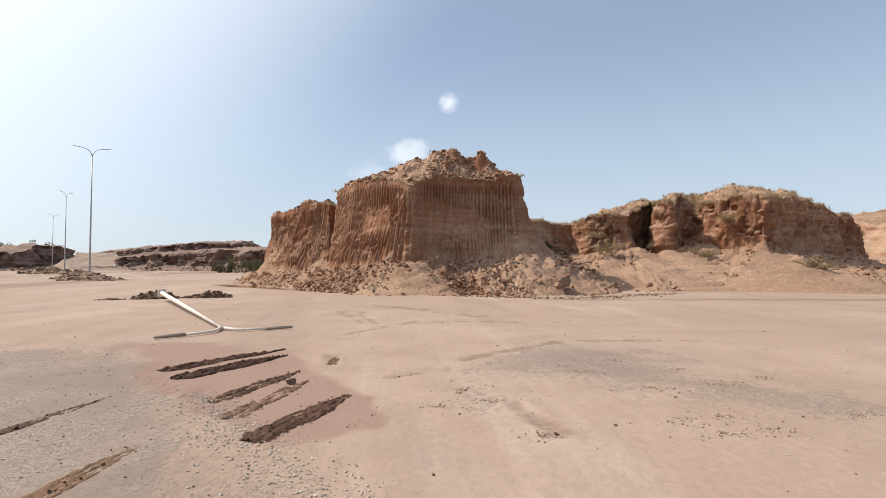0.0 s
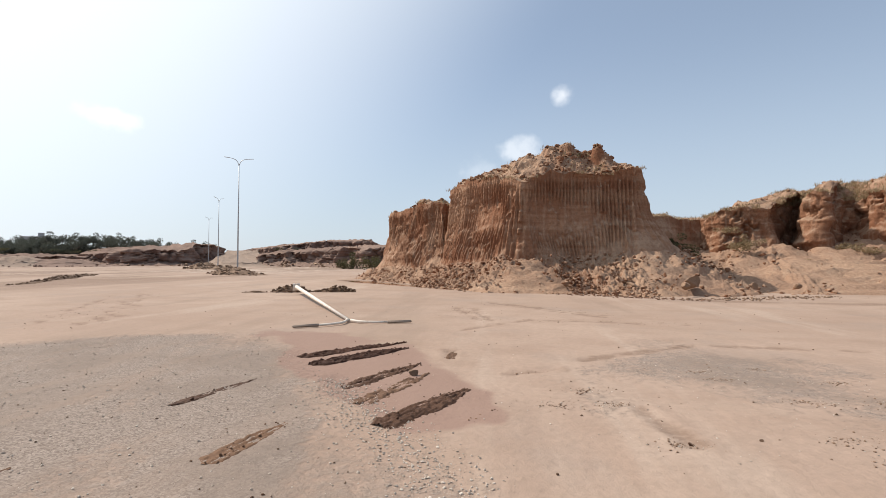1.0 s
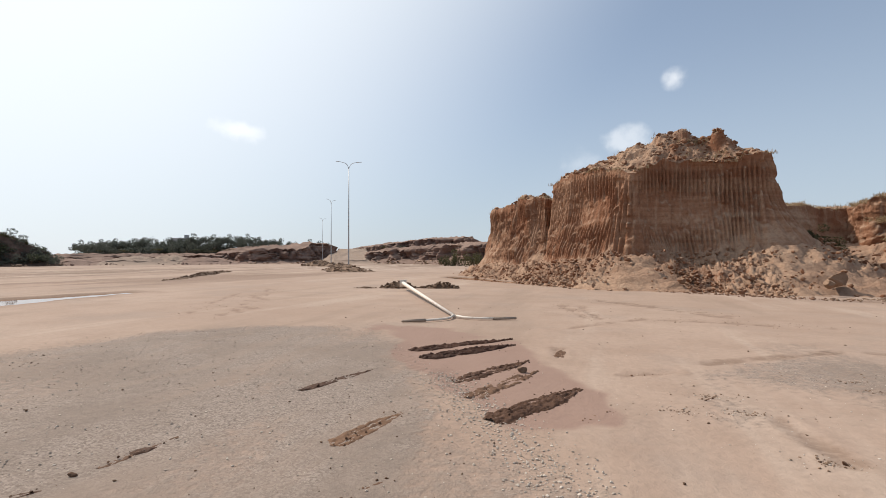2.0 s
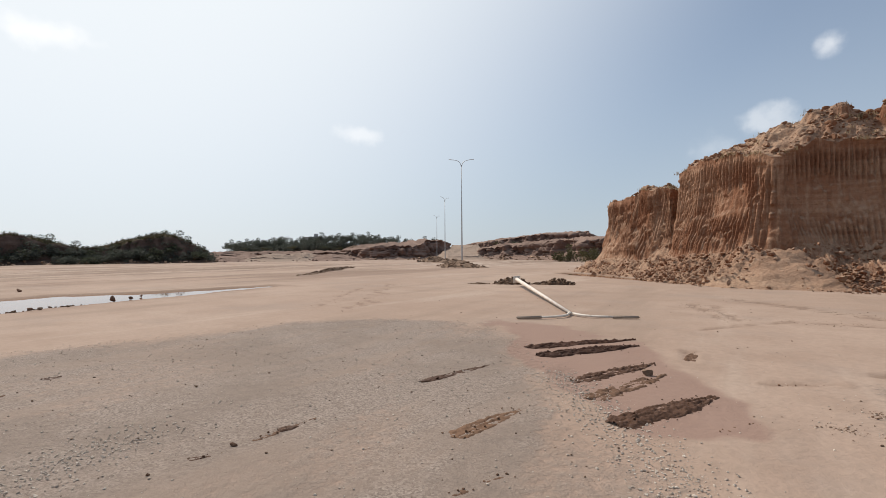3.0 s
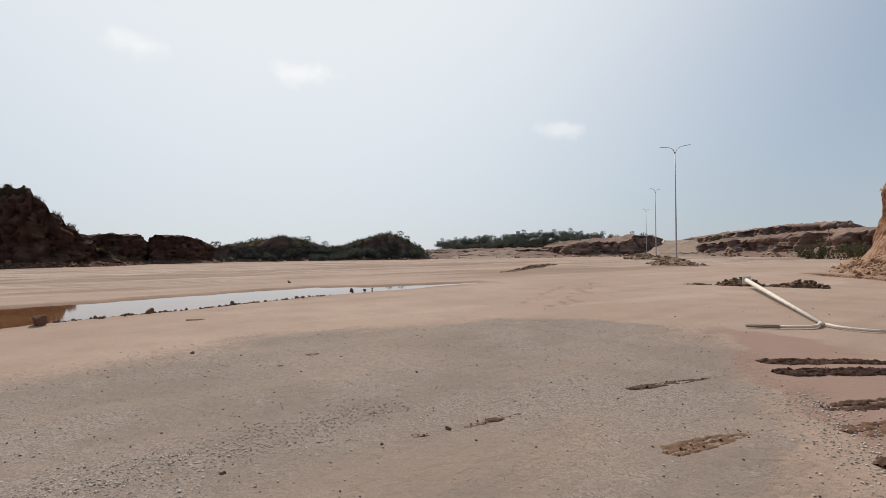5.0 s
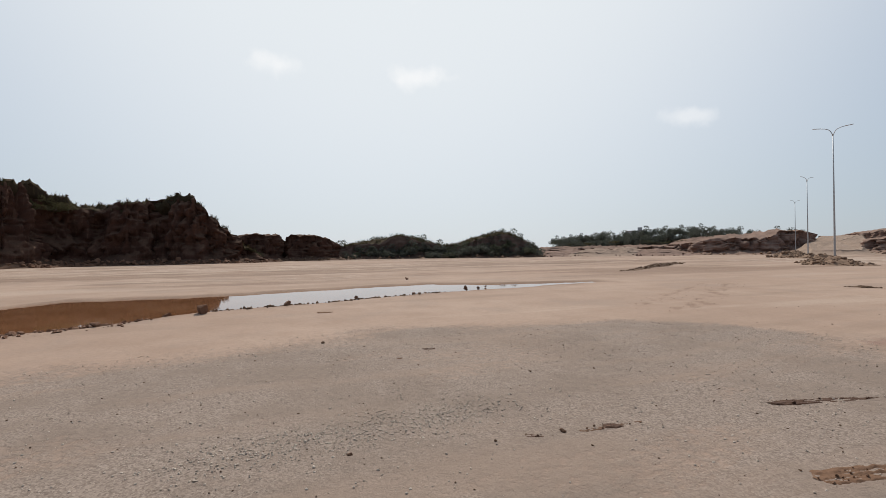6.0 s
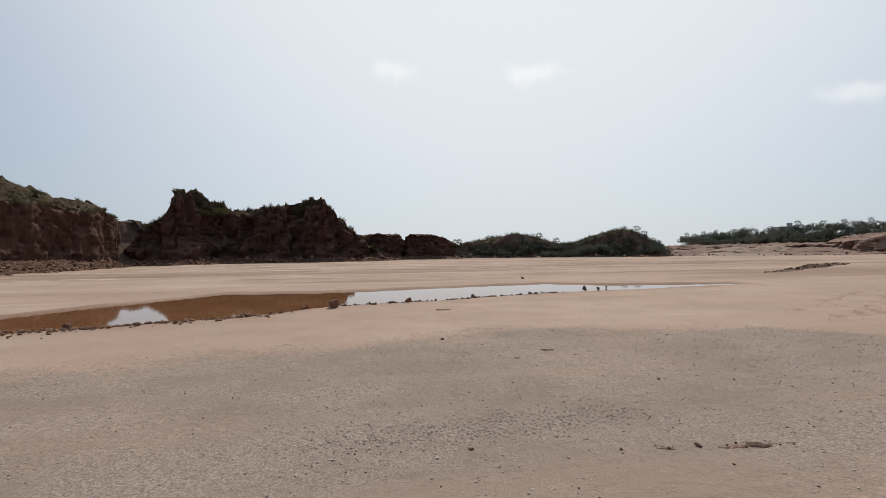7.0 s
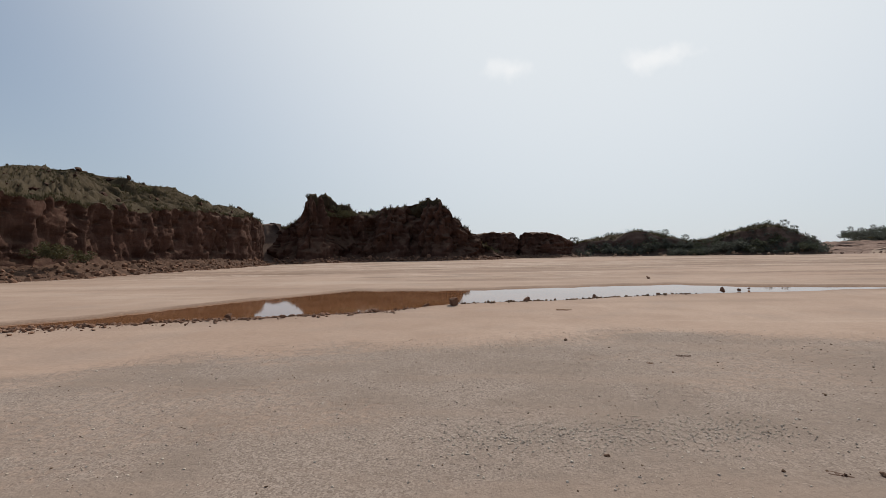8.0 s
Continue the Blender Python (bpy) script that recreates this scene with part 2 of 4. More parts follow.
# Scrub leaves slightly lightened and greyed for the haze over the far banks.
LEAVES = foliage_material("dark_scrub_leaves", (0.055, 0.064, 0.038), (0.08, 0.088, 0.05), (0.09, 0.088, 0.06))
LEAVES_PALE = foliage_material("dusty_scrub_leaves", (0.072, 0.066, 0.03), (0.10, 0.088, 0.04), (0.055, 0.054, 0.026))
# Grey-green leaves whose colour is paled to stand for distance haze.
LEAVES_FAR = foliage_material("hazed_grey_green_leaves", (0.075, 0.085, 0.066), (0.105, 0.112, 0.088), (0.09, 0.092, 0.076))
LEAVES_DRY = foliage_material("dry_tan_shrub", (0.34, 0.25, 0.145), (0.26, 0.195, 0.105), (0.38, 0.28, 0.17))
BARK = metal_material("bark", (0.12, 0.085, 0.06), (0.07, 0.05, 0.035), 0.9, 0.0)
STEEL = metal_material("galvanised_steel", (0.42, 0.42, 0.42), (0.30, 0.29, 0.28), 0.55, 0.5)
WHITE_PAINT = metal_material("dusty_white_paint", (0.70, 0.62, 0.53), (0.50, 0.39, 0.29), 0.6, 0.0)
LAMP_GREY = metal_material("dusty_lamp_housing", (0.34, 0.26, 0.20), (0.24, 0.18, 0.13), 0.7, 0.0)
CONCRETE = metal_material("pale_render", (0.34, 0.34, 0.34), (0.28, 0.27, 0.27), 0.9, 0.0)
WINDOW_GLASS = metal_material("dark_window", (0.05, 0.055, 0.06), (0.08, 0.08, 0.08), 0.2, 0.0)


# ---- numbers: noise on arrays, meshes from arrays ----
def hashed(ix, iy, iz, seed):
    h = (ix * 374761393 + iy * 668265263 + iz * 2147483647 + seed * 1274126177) & 0xFFFFFFFF
    h = ((h ^ (h >> 13)) * 1274126177) & 0xFFFFFFFF
    return ((h ^ (h >> 16)) & 0xFFFF) / 65535.0


def vnoise(x, y, z=0.0, seed=0):
    """Smooth value noise, -1 to 1, on arrays."""
    x, y, z = np.broadcast_arrays(np.asarray(x, float), np.asarray(y, float), np.asarray(z, float))
    fx, fy, fz = np.floor(x), np.floor(y), np.floor(z)
    ix, iy, iz = (a.astype(np.int64) for a in (fx, fy, fz))
    u, v, w = x - fx, y - fy, z - fz
    u, v, w = (a * a * a * (a * (a * 6 - 15) + 10) for a in (u, v, w))
    out = 0.0
    for dx, wx in ((0, 1 - u), (1, u)):
        for dy, wy in ((0, 1 - v), (1, v)):
            for dz, wz in ((0, 1 - w), (1, w)):
                out = out + wx * wy * wz * hashed(ix + dx, iy + dy, iz + dz, seed)
    return out * 2 - 1


def fbm(x, y, z=0.0, octaves=4, seed=0, gain=0.5):
    out, amp, total = 0.0, 1.0, 0.0
    for k in range(octaves):
        out = out + amp * vnoise(np.asarray(x) * 2 ** k, np.asarray(y) * 2 ** k, np.asarray(z) * 2 ** k, seed + k)
        total, amp = total + amp, amp * gain
    return out / total


def smooth(a, lo, hi):
    t = np.clip((a - lo) / (hi - lo), 0, 1)
    return t * t * (3 - 2 * t)


def mesh_of(name, verts, faces, material, even=True):
    me = bpy.data.meshes.new(name)
    verts, faces = np.asarray(verts, np.float32), np.asarray(faces, np.int32)
    k = faces.shape[1]
    me.vertices.add(len(verts))
    me.vertices.foreach_set("co", verts.ravel())
    me.loops.add(faces.size)
    me.loops.foreach_set("vertex_index", faces.ravel())
    me.polygons.add(len(faces))
    me.polygons.foreach_set("loop_start", np.arange(0, faces.size, k, dtype=np.int32))
    me.polygons.foreach_set("use_smooth", np.full(len(faces), even))
    me.update(calc_edges=True)
    me.validate()
    me.materials.append(material)
    return me


def grid_faces(rows, cols, wrap=False):
    i, j = np.meshgrid(np.arange(rows - 1), np.arange(cols if wrap else cols - 1), indexing="ij")
    a, b = i * cols + j, i * cols + (j + 1) % cols
    return np.stack([a, b, b + cols, a + cols], -1).reshape(-1, 4)


def child(name, mesh, parent, label="", kind=""):
    ob = new(name, mesh)
    ob.parent = parent
    return tagged(ob, label, kind=kind)


def part(name, bm, material, parent, label=""):
    me = bpy.data.meshes.new(name)
    bm.to_mesh(me)
    bm.free()
    me.materials.append(material)
    for p in me.polygons:
        p.use_smooth = True
    return child(name, me, parent, label)


def inside_distance(x, y, ring):
    """Signed distance to a closed ring of points, positive inside."""
    px, py = np.asarray([p[0] for p in ring]), np.asarray([p[1] for p in ring])
    best, odd = np.full(x.shape, 1e9), np.zeros(x.shape, bool)
    for i in range(len(ring)):
        ax, ay, bx, by = px[i - 1], py[i - 1], px[i], py[i]
        t = np.clip(((x - ax) * (bx - ax) + (y - ay) * (by - ay)) / ((bx - ax) ** 2 + (by - ay) ** 2), 0, 1)
        best = np.minimum(best, np.hypot(x - ax - t * (bx - ax), y - ay - t * (by - ay)))
        with np.errstate(divide="ignore", invalid="ignore"):
            odd ^= ((ay > y) != (by > y)) & (x < (bx - ax) * (y - ay) / (by - ay) + ax)
    return np.where(odd, best, -best)


def strip_distance(x, y, a, b):
    t = np.clip(((x - a[0]) * (b[0] - a[0]) + (y - a[1]) * (b[1] - a[1])) / ((b[0] - a[0]) ** 2 + (b[1] - a[1]) ** 2), 0, 1)
    return np.hypot(x - a[0] - t * (b[0] - a[0]), y - a[1] - t * (b[1] - a[1]))


# ---- the ground ----
GRAVEL_RING = [(-7.6, -5.2), (-9.4, -0.7), (-10.3, 2.5), (-9.9, 5.8), (-9.0, 7.9), (-7.4, 9.4), (-5.2, 10.1), (-3.2, 7.9), (-1.8, 5.8), (-1.0, 4.3), (0.0, 3.3), (2.5, 0.5), (3, -8), (-5, -8)]
CLAY_RING = [(-3.6, 8.6), (-1.6, 9.0), (-1.0, 7.4), (0.0, 5.9), (0.05, 4.9), (-0.9, 4.4), (-1.9, 5.6), (-3.3, 7.2)]
CLAY_FAN = [(-6.0, 10.3), (-3.4, 10.6), (-2.0, 9.3), (-3.2, 8.2), (-4.4, 9.2)]
TRACKS = [((-1.5, 16.4), (-0.5, 12.9)), ((-0.9, 16.2), (-0.2, 12.9)), ((-0.5, 18.7), (3.1, 14.5)), ((-0.2, 18.0), (2.9, 14.1)), ((0.9, 13.3), (4.6, 12.7)), ((-0.8, 11.0), (0.9, 13.3)), ((1.3, 7.9), (3.6, 9.7)), ((3.6, 9.7), (6.3, 9.4)), ((0.2, 6.9), (0.8, 7.3)),
          ((-0.85, 8.5), (-0.75, 7.8)), ((-31.5, -13.8), (-32.5, -9.7)), ((1.5, 5.6), (1.65, 4.5))]
TRACKS += [((-9.6 - 0.55 * k + 0.3 * (k % 3), 10.4 + 0.9 * k), (-10.0 - 0.6 * k, 10.75 + 0.95 * k + 0.2 * (k % 2))) for k in range(11)]
TRACKS += [((-10.6 - 0.5 * k, 10.0 + 0.8 * k), (-10.9 - 0.5 * k, 10.25 + 0.85 * k)) for k in range(9)]


def puddle_depth(x, y):
    near = np.interp(y, (-13, -10.5, -8.7, -3.6, -1.3, 2.4, 6.5, 10.8, 16), (-10.3, -10.9, -11.5, -13.1, -15.1, -16.5, -17.7, -18.6, -19.6))
    far = np.interp(y, (-13, -11, -9.1, -6.2, -1.2, 4.4, 8.5, 11, 16), (-10.9, -13.0, -17.2, -21.5, -21.1, -22.4, -23.2, -21.4, -20.6))
    wob = 0.35 * fbm(x * 0.8, y * 0.8, 0, 4, 31)
    gap = np.minimum(near - x, x - far) + wob
    gap = np.minimum(gap, np.minimum(y + 12.8, 16.5 - y))
    return gap


def toe_puddle_depth(x, y):
    d = strip_distance(x, y, (-11.6, 36.6), (-2.6, 27.2))
    return 0.75 - d + 0.5 * fbm(x * 0.7, y * 0.7, 0, 3, 32)


def ground_height(x, y):
    r = np.hypot(x, y)
    z = 0.018 * fbm(x * 0.5, y * 0.5, 0, 4, 3) + 0.008 * fbm(x * 2.2, y * 2.2, 0, 3, 5) + 0.012
    z = z + 0.03 * smooth(r, 15, 40) * fbm(x * 0.35, y * 0.35, 0, 4, 9)
    z = z + 0.11 * smooth(-x, 23, 30) * np.maximum(0, fbm(x * 1.1, y * 0.16, 0, 4, 64) + 0.1)
    p = puddle_depth(x, y)
    z = z * (1 - 0.6 * smooth(p, -3, -0.5)) - 0.14 * smooth(p, -0.25, 1.0) + 0.035 * smooth(p, -1.4, -0.5) * (1 - smooth(p, -0.4, 0.0))
    z = z - 0.10 * smooth(toe_puddle_depth(x, y), -0.1, 0.5)
    for a, b in TRACKS:
        d = strip_distance(x, y, a, b)
        z = z - 0.012 * (1 - smooth(d, 0.03, 0.12)) + 0.008 * np.exp(-((d - 0.17) / 0.05) ** 2)
    return z + 0.8 * smooth(r, 160, 420) * (0.6 + fbm(x * 0.01, y * 0.01, 0, 4, 11)) * smooth(r, 150, 900) * 6


def build_ground():
    az = np.radians(np.concatenate([np.arange(-60, 150, 0.42), np.arange(150, 300, 3.0)]))
    r = np.concatenate([[0.0005, 0.6], np.geomspace(1.2, 160, 290), np.geomspace(180, 3500, 26)])
    A, D = np.meshgrid(az, r)
    x, y = -np.sin(A) * D, np.cos(A) * D
    z = ground_height(x, y)
    # outward-growing rings, anticlockwise columns: upward faces
    me = mesh_of("ground", np.stack([x, y, z], -1).reshape(-1, 3), grid_faces(len(r), len(az), True)[:, ::-1], GROUND)
    g = smooth(inside_distance(x, y, GRAVEL_RING) + 0.5 * fbm(x * 0.7, y * 0.7, 0, 4, 21), -1.1, 1.3)
    thin = smooth(fbm(x * 0.9 + 0.2 * y, y * 0.3, 0, 5, 24, 0.6), -0.3, 0.2)
    g = g * (0.6 + 0.4 * thin)
    for cx, cy, rad, much in ((3.4, 7.6, 1.9, 0.6), (4.6, 5.6, 1.3, 0.55), (1.2, 6.0, 0.9, 0.55), (3.0, 9.4, 1.4, 0.4), (2.2, 7.4, 1.3, 0.55)):
        g = np.maximum(g, much * smooth(rad - np.hypot(x - cx, y - cy) + 0.9 * fbm(x, y, 0, 4, 27), -0.3, 1.0))
    c = np.maximum(smooth(inside_distance(x, y, CLAY_RING) + 0.15 * fbm(x * 2, y * 2, 0, 3, 41), -0.3, 0.25),
                   0.8 * smooth(inside_distance(x, y, CLAY_FAN) + 0.3 * fbm(x * 2, y * 2, 0, 3, 42), -0.3, 0.4))
    w = np.maximum(0.85 * smooth(puddle_depth(x, y) + 0.5 * fbm(x * 0.5, y * 0.5, 0, 3, 66), -1.0, 0.25), 0.9 * smooth(toe_puddle_depth(x, y), -0.5, 0.2))
    for a, b in TRACKS:
        w = np.maximum(w, 0.5 * (1 - smooth(strip_distance(x, y, a, b) + 0.2 * fbm(x * 3, y * 3, 0, 3, 51), 0.0, 0.13)))
    # shallow flow marks on the flats beyond the puddle and along the foot of the cliffs
    flow = smooth(fbm(x * 0.2, y * 0.035, 0, 5, 61, 0.6), 0.0, 0.3) * smooth(-x, 20, 26) * (1 - smooth(-x, 95, 120))
    w = np.maximum(w, 0.55 * flow)
    w = np.maximum(w, 0.5 * (1 - smooth(strip_distance(x, y, (8, 20.6), (24, 19.0)) + 0.5 * fbm(x, y, 0, 3, 62), 0.1, 0.8)))
    silt = smooth(-x, 21, 27) * (1 - smooth(-x, 100, 140)) * smooth(fbm(x * 0.08, y * 0.03, 0, 3, 67), -0.5, 0.1)
    for key, val in (("gravel", g), ("clay", c), ("damp", w), ("silt", silt)):
        me.attributes.new(key, "FLOAT", "POINT").data.foreach_set("value", np.clip(val, 0, 1).astype(np.float32).ravel())
    return tagged(new("ground", me), "dry tan sandy earth with a grey gravel patch and tyre tracks", "ground", kind="structure")


build_ground()


def build_water(name, x0, x1, y0, y1, z, label, depth):
    nx, ny = 60, 90
    x, y = np.meshgrid(np.linspace(x0, x1, nx), np.linspace(y0, y1, ny))
    keep = (depth(x, y) > -0.9).ravel()
    faces = grid_faces(ny, nx)
    faces = faces[keep[faces].all(1)]
    return tagged(new(name, mesh_of(name, np.stack([x, y, np.full_like(x, z)], -1).reshape(-1, 3), faces, WATER)), label, "puddle", kind="structure")


build_water("water_1", -26, -8, -15, 18, -0.025, "still muddy red-brown rainwater puddle on the flat earth", puddle_depth)
build_water("water_2", -13, 1, 26, 39, -0.03, "narrow muddy puddle along the foot of the clay cliff", toe_puddle_depth)


# ---- rocks and clods ----
def unit_rock(detail, seed):
    bm = bmesh.new()
    bmesh.ops.create_icosphere(bm, subdivisions=detail, radius=1.0)
    v = np.array([p.co[:] for p in bm.verts])
    f = np.array([[q.index for q in p.verts] for p in bm.faces])
    bm.free()
    n = fbm(v[:, 0] * 0.9 + seed * 7, v[:, 1] * 0.9, v[:, 2] * 0.9, 2, seed)
    v = v * (1 + 0.45 * n)[:, None]
    rng = np.random.RandomState(seed)
    for _ in range(9):                       # broken flat facets
        k = rng.normal(size=3)
        k /= np.linalg.norm(k)
        d = v @ k
        cut = 0.42 + 0.3 * rng.rand()
        v = v - np.outer(np.maximum(d - cut, 0), k)
    return v, f


ROCKS = [unit_rock(2, s) for s in range(1, 7)]
PEBBLES = [unit_rock(1, s) for s in range(11, 17)]
CHIPS = [unit_rock(1, s) for s in range(31, 37)]


def heap(places, sizes, shapes, seed, sink=0.3, flat=0.7):
    """Verts and faces of many rocks lying at the places."""
    rng = np.random.RandomState(seed)
    vs, fs, base = [], [], 0
    for p, s in zip(places, sizes):
        v, f = (shapes if s < 0.17 else ROCKS)[rng.randint(6)]
        m = np.array(Euler(rng.rand(3) * 6.28).to_matrix())
        v = (v @ m) * (s * (0.75 + 0.5 * rng.rand(3)) * (1, 1, flat))
        vs.append(v + p + np.array((0, 0, s * flat * (1 - sink) * 0.7)))
        fs.append(f + base)
        base += len(v)
    return np.concatenate(vs), np.concatenate(fs)


def rock(name, place, size, material, label, category="rock", group="", seed=0, flat=0.75):
    v, f = unit_rock(3, 100 + seed)
    v = v * (1 + 0.12 * fbm(v[:, 0] * 4, v[:, 1] * 4, v[:, 2] * 4, 3, seed))[:, None]
    m = np.array(Euler((0.3 * seed, 0.2 * seed, 1.7 * seed)).to_matrix())
    v = (v @ m) * size * (1, 0.85, flat)
    ob = new(name, mesh_of(name, v, f, material, False))
    ob.location = (place[0], place[1], place[2] - float(v[:, 2].min()) - 0.12 * size)
    return tagged(ob, label, category, group)


# ---- clay cliffs ----
def cliff(name, label, rows, centre, material, ds=0.3, levels=(12, 36, 14), flute=0.0, scallop=0.4, lump=0.2, ragged=0.35, flare=0.5, batter=0.06, hump=0.5, seed=1,
          rubble=0, rubble_size=(0.1, 0.35), rubble_material=None, grass=0, grass_material=None, grass_height=0.4, hold=0.8, top_material=None, strata=0.0, chips=0.0, knobs=(), crumbs=0, crumb_size=(0.04, 0.2)):
    """A cut clay mound. rows, anticlockwise in plan: x, y of the foot of its face, height of that foot, height of the rim, width of the talus,
    and, where it differs from the rest, how far the face flares out at its foot. centre: x, y and height of the middle of its top.
    knobs: lumps on the top, as x, y, radius, height."""
    rows = np.asarray([tuple(r) + (flare,) if len(r) == 5 else r for r in rows], float)
    loop = np.vstack([rows, rows[:1]])
    run = np.concatenate([[0], np.cumsum(np.hypot(*np.diff(loop[:, :2], axis=0).T))])
    n = int(run[-1] / ds)
    s = np.arange(n) * run[-1] / n
    cols = [np.interp(s, run, loop[:, k]) for k in range(6)]
    win = max(1, int(hold / ds))
    kernel = np.hanning(2 * win + 3)[1:-1]
    kernel /= kernel.sum()
    cols = [np.convolve(np.concatenate([c[-len(kernel):], c, c[:len(kernel)]]), kernel, "same")[len(kernel):-len(kernel)] for c in cols]
    bx, by, foot, rim, wide, flare = cols
    tx, ty = np.roll(bx, -2) - np.roll(bx, 2), np.roll(by, -2) - np.roll(by, 2)
    ln = np.hypot(tx, ty)
    nx, ny = ty / ln, -tx / ln
    rim = rim + ragged * (0.7 * fbm(bx * 0.35, by * 0.35, 0, 4, seed) + 0.6 * fbm(bx * 1.4, by * 1.4, 0, 3, seed + 3))
    nt, nf, nc = levels
    # talus
    u = np.linspace(0, 1, nt)[:, None]
    toe = wide * (1 + 0.25 * fbm(bx * 0.5, by * 0.5, 0, 3, seed + 5))
    off = toe * (1 - u) + flare
    x, y = bx + nx * off, by + ny * off
    z = foot * u ** 1.25 - 0.12 * (1 - u) + np.minimum(foot, 1) * (0.5 * fbm(x * 0.8, y * 0.8, 0, 4, seed + 6) + 0.75 * fbm(x * 2.6, y * 2.6, 0, 5, seed + 7, 0.72)) * (u * (1.15 - u)) ** 0.4
    talus = np.stack([x, y, z], -1)
    foot_line = talus[-1, :, 2]
    # face
    u = np.linspace(0, 1, nf)[:, None]
    z = foot_line + (rim - foot_line) * u
    big = fbm(bx / 3.2, by / 3.2, z / 6, 3, seed + 8)
    mid = fbm(bx / 0.9, by / 0.9, z / 2.2, 5, seed + 9, 0.62)
    groove = np.cos(2 * np.pi * s / 0.21 + 1.6 * vnoise(s / 2.5, z / 3.5, 0, seed + 10) + 0.9 * vnoise(s / 0.6, z / 1.5, 0, seed + 17) + 5 * vnoise(s / 7, 0, 0, seed + 11))
    groove = (np.abs(groove) ** 0.7 * np.sign(groove) - 0.2) * smooth(vnoise(s / 3, z / 2, 0, seed + 12), -0.7, 0.25) * (1 - 0.75 * smooth(u, 0.8, 1.0))
    groove = groove + 0.4 * fbm(s / 0.16, z / 0.3, 0, 2, seed + 21)
    ledge = fbm(0.06 * s, z * 1.1, 0, 3, seed + 13)
    ends = np.minimum(1, 8 * u) * (1 - 0.6 * smooth(u, 0.9, 1.0))
    # beds of harder and softer clay, and places where lumps have broken away
    bed = z / 0.9 + 0.7 * fbm(bx / 9, by / 9, 0, 3, seed + 18)
    beds = (hashed(np.floor(bed).astype(np.int64), 0, 0, seed) - 0.5) * (1 - smooth(np.abs(bed - np.floor(bed) - 0.5), 0.36, 0.5))
    chip = smooth(fbm(s / 0.55, z / 0.8, 0, 3, seed + 19, 0.6), 0.18, 0.42)
    off = flare * (1 - u) ** 2.2 - batter * (z - foot_line) + ends * (scallop * (np.abs(big) * -2 + 0.5) + lump * mid + flute * groove * (1 - 0.6 * chip) + 0.15 * lump * ledge + strata * beds - chips * chip)
    face = np.stack([bx + nx * off, by + ny * off, z + 0 * off], -1)
    face[0] = talus[-1]
    # top
    u = np.linspace(0, 1, nc)[:, None] ** 1.4
    wave = np.hanning(2 * int(1.6 / ds) + 5)[1:-1]
    wave /= wave.sum()
    calm = np.stack([np.convolve(np.concatenate([c[-len(wave):], c, c[:len(wave)]]), wave, "same")[len(wave):-len(wave)] for c in face[-1].T], -1)
    blend = np.minimum(1, 12 * u)[..., None]
    edge_line = face[-1][None] * (1 - blend) + calm[None] * blend
    top = edge_line * (1 - u[..., None]) + np.array(centre)[None, None] * u[..., None]
    top[..., 2] = edge_line[..., 2] * (1 - u) + centre[2] * u + hump * (1 - np.abs(2 * u - 1)) * 0.6
    top[..., 2] += np.minimum(1, 6 * u) * (1 - 0.5 * u) * (0.35 * hump + ragged) * (fbm(top[..., 0] * 0.5, top[..., 1] * 0.5, 0, 4, seed + 14) + 0.7 * fbm(top[..., 0] * 1.3, top[..., 1] * 1.3, 0, 4, seed + 15, 0.6) + 0.7 * (0.3 - np.abs(fbm(top[..., 0] * 0.9, top[..., 1] * 0.9, 0, 5, seed + 16, 0.6))))
    for kx, ky, kr, kh in knobs:
        kd = np.hypot(top[..., 0] - kx, top[..., 1] - ky) / kr
        top[..., 2] += kh * (1 - smooth(kd + 0.35 * fbm(top[..., 0] * 2.2, top[..., 1] * 2.2, 0, 3, seed + 20), 0.35, 1.15)) * np.minimum(1, 6 * u)
    top[0] = face[-1]
    thing = tagged(new(name), label, "cliff")
    for key, block in (("talus", talus), ("cliff_face", face), ("cliff_top", top)):
        child(key, mesh_of(key, block.reshape(-1, 3), grid_faces(len(block), n, True), (top_material or material) if key == "cliff_top" else material), thing)
    rng = np.random.RandomState(seed + 70)
    if rubble:
        i, j = (rng.rand(rubble) ** 1.3 * (nt - 1)).astype(int), rng.randint(0, n, rubble)
        keep = rng.rand(rubble) < np.clip(wide[j] / 3, 0.15, 1)
        p = talus[i[keep], j[keep]] + rng.normal(size=(keep.sum(), 3)) * (0.25, 0.25, 0)
        sz = rubble_size[0] + (rubble_size[1] - rubble_size[0]) * rng.rand(len(p)) ** 4
        child("rubble", mesh_of("rubble", *heap(p, sz, PEBBLES, seed + 71, 0.55, 0.85), rubble_material or CLOD, False), thing, "loose broken clay clods", "stuff")
    if crumbs:
        i, j = 1 + (rng.rand(crumbs) ** 1.2 * (nc * 0.85)).astype(int), rng.randint(0, n, crumbs)
        sz = crumb_size[0] + (crumb_size[1] - crumb_size[0]) * rng.rand(crumbs) ** 4
        child("crumb_cover", mesh_of("crumb_cover", *heap(top[i, j], sz, PEBBLES, seed + 73, 0.6, 0.85), material, False), thing, "broken clods along the top", "stuff")
    if grass:
        i, j = (rng.rand(grass) ** 1.6 * (nc * 0.8)).astype(int), rng.randint(0, n, grass)
        keep = vnoise(top[i, j, 0] * 0.6, top[i, j, 1] * 0.6, 0, seed + 72) > -0.25
        child("dry_grass", grass_mesh(top[i[keep], j[keep]] + rng.normal(size=(keep.sum(), 3)) * (0.08, 0.08, 0), grass_height, seed, grass_material or DRY_GRASS), thing, "wispy dry grass", "stuff")
    return thing, talus, top


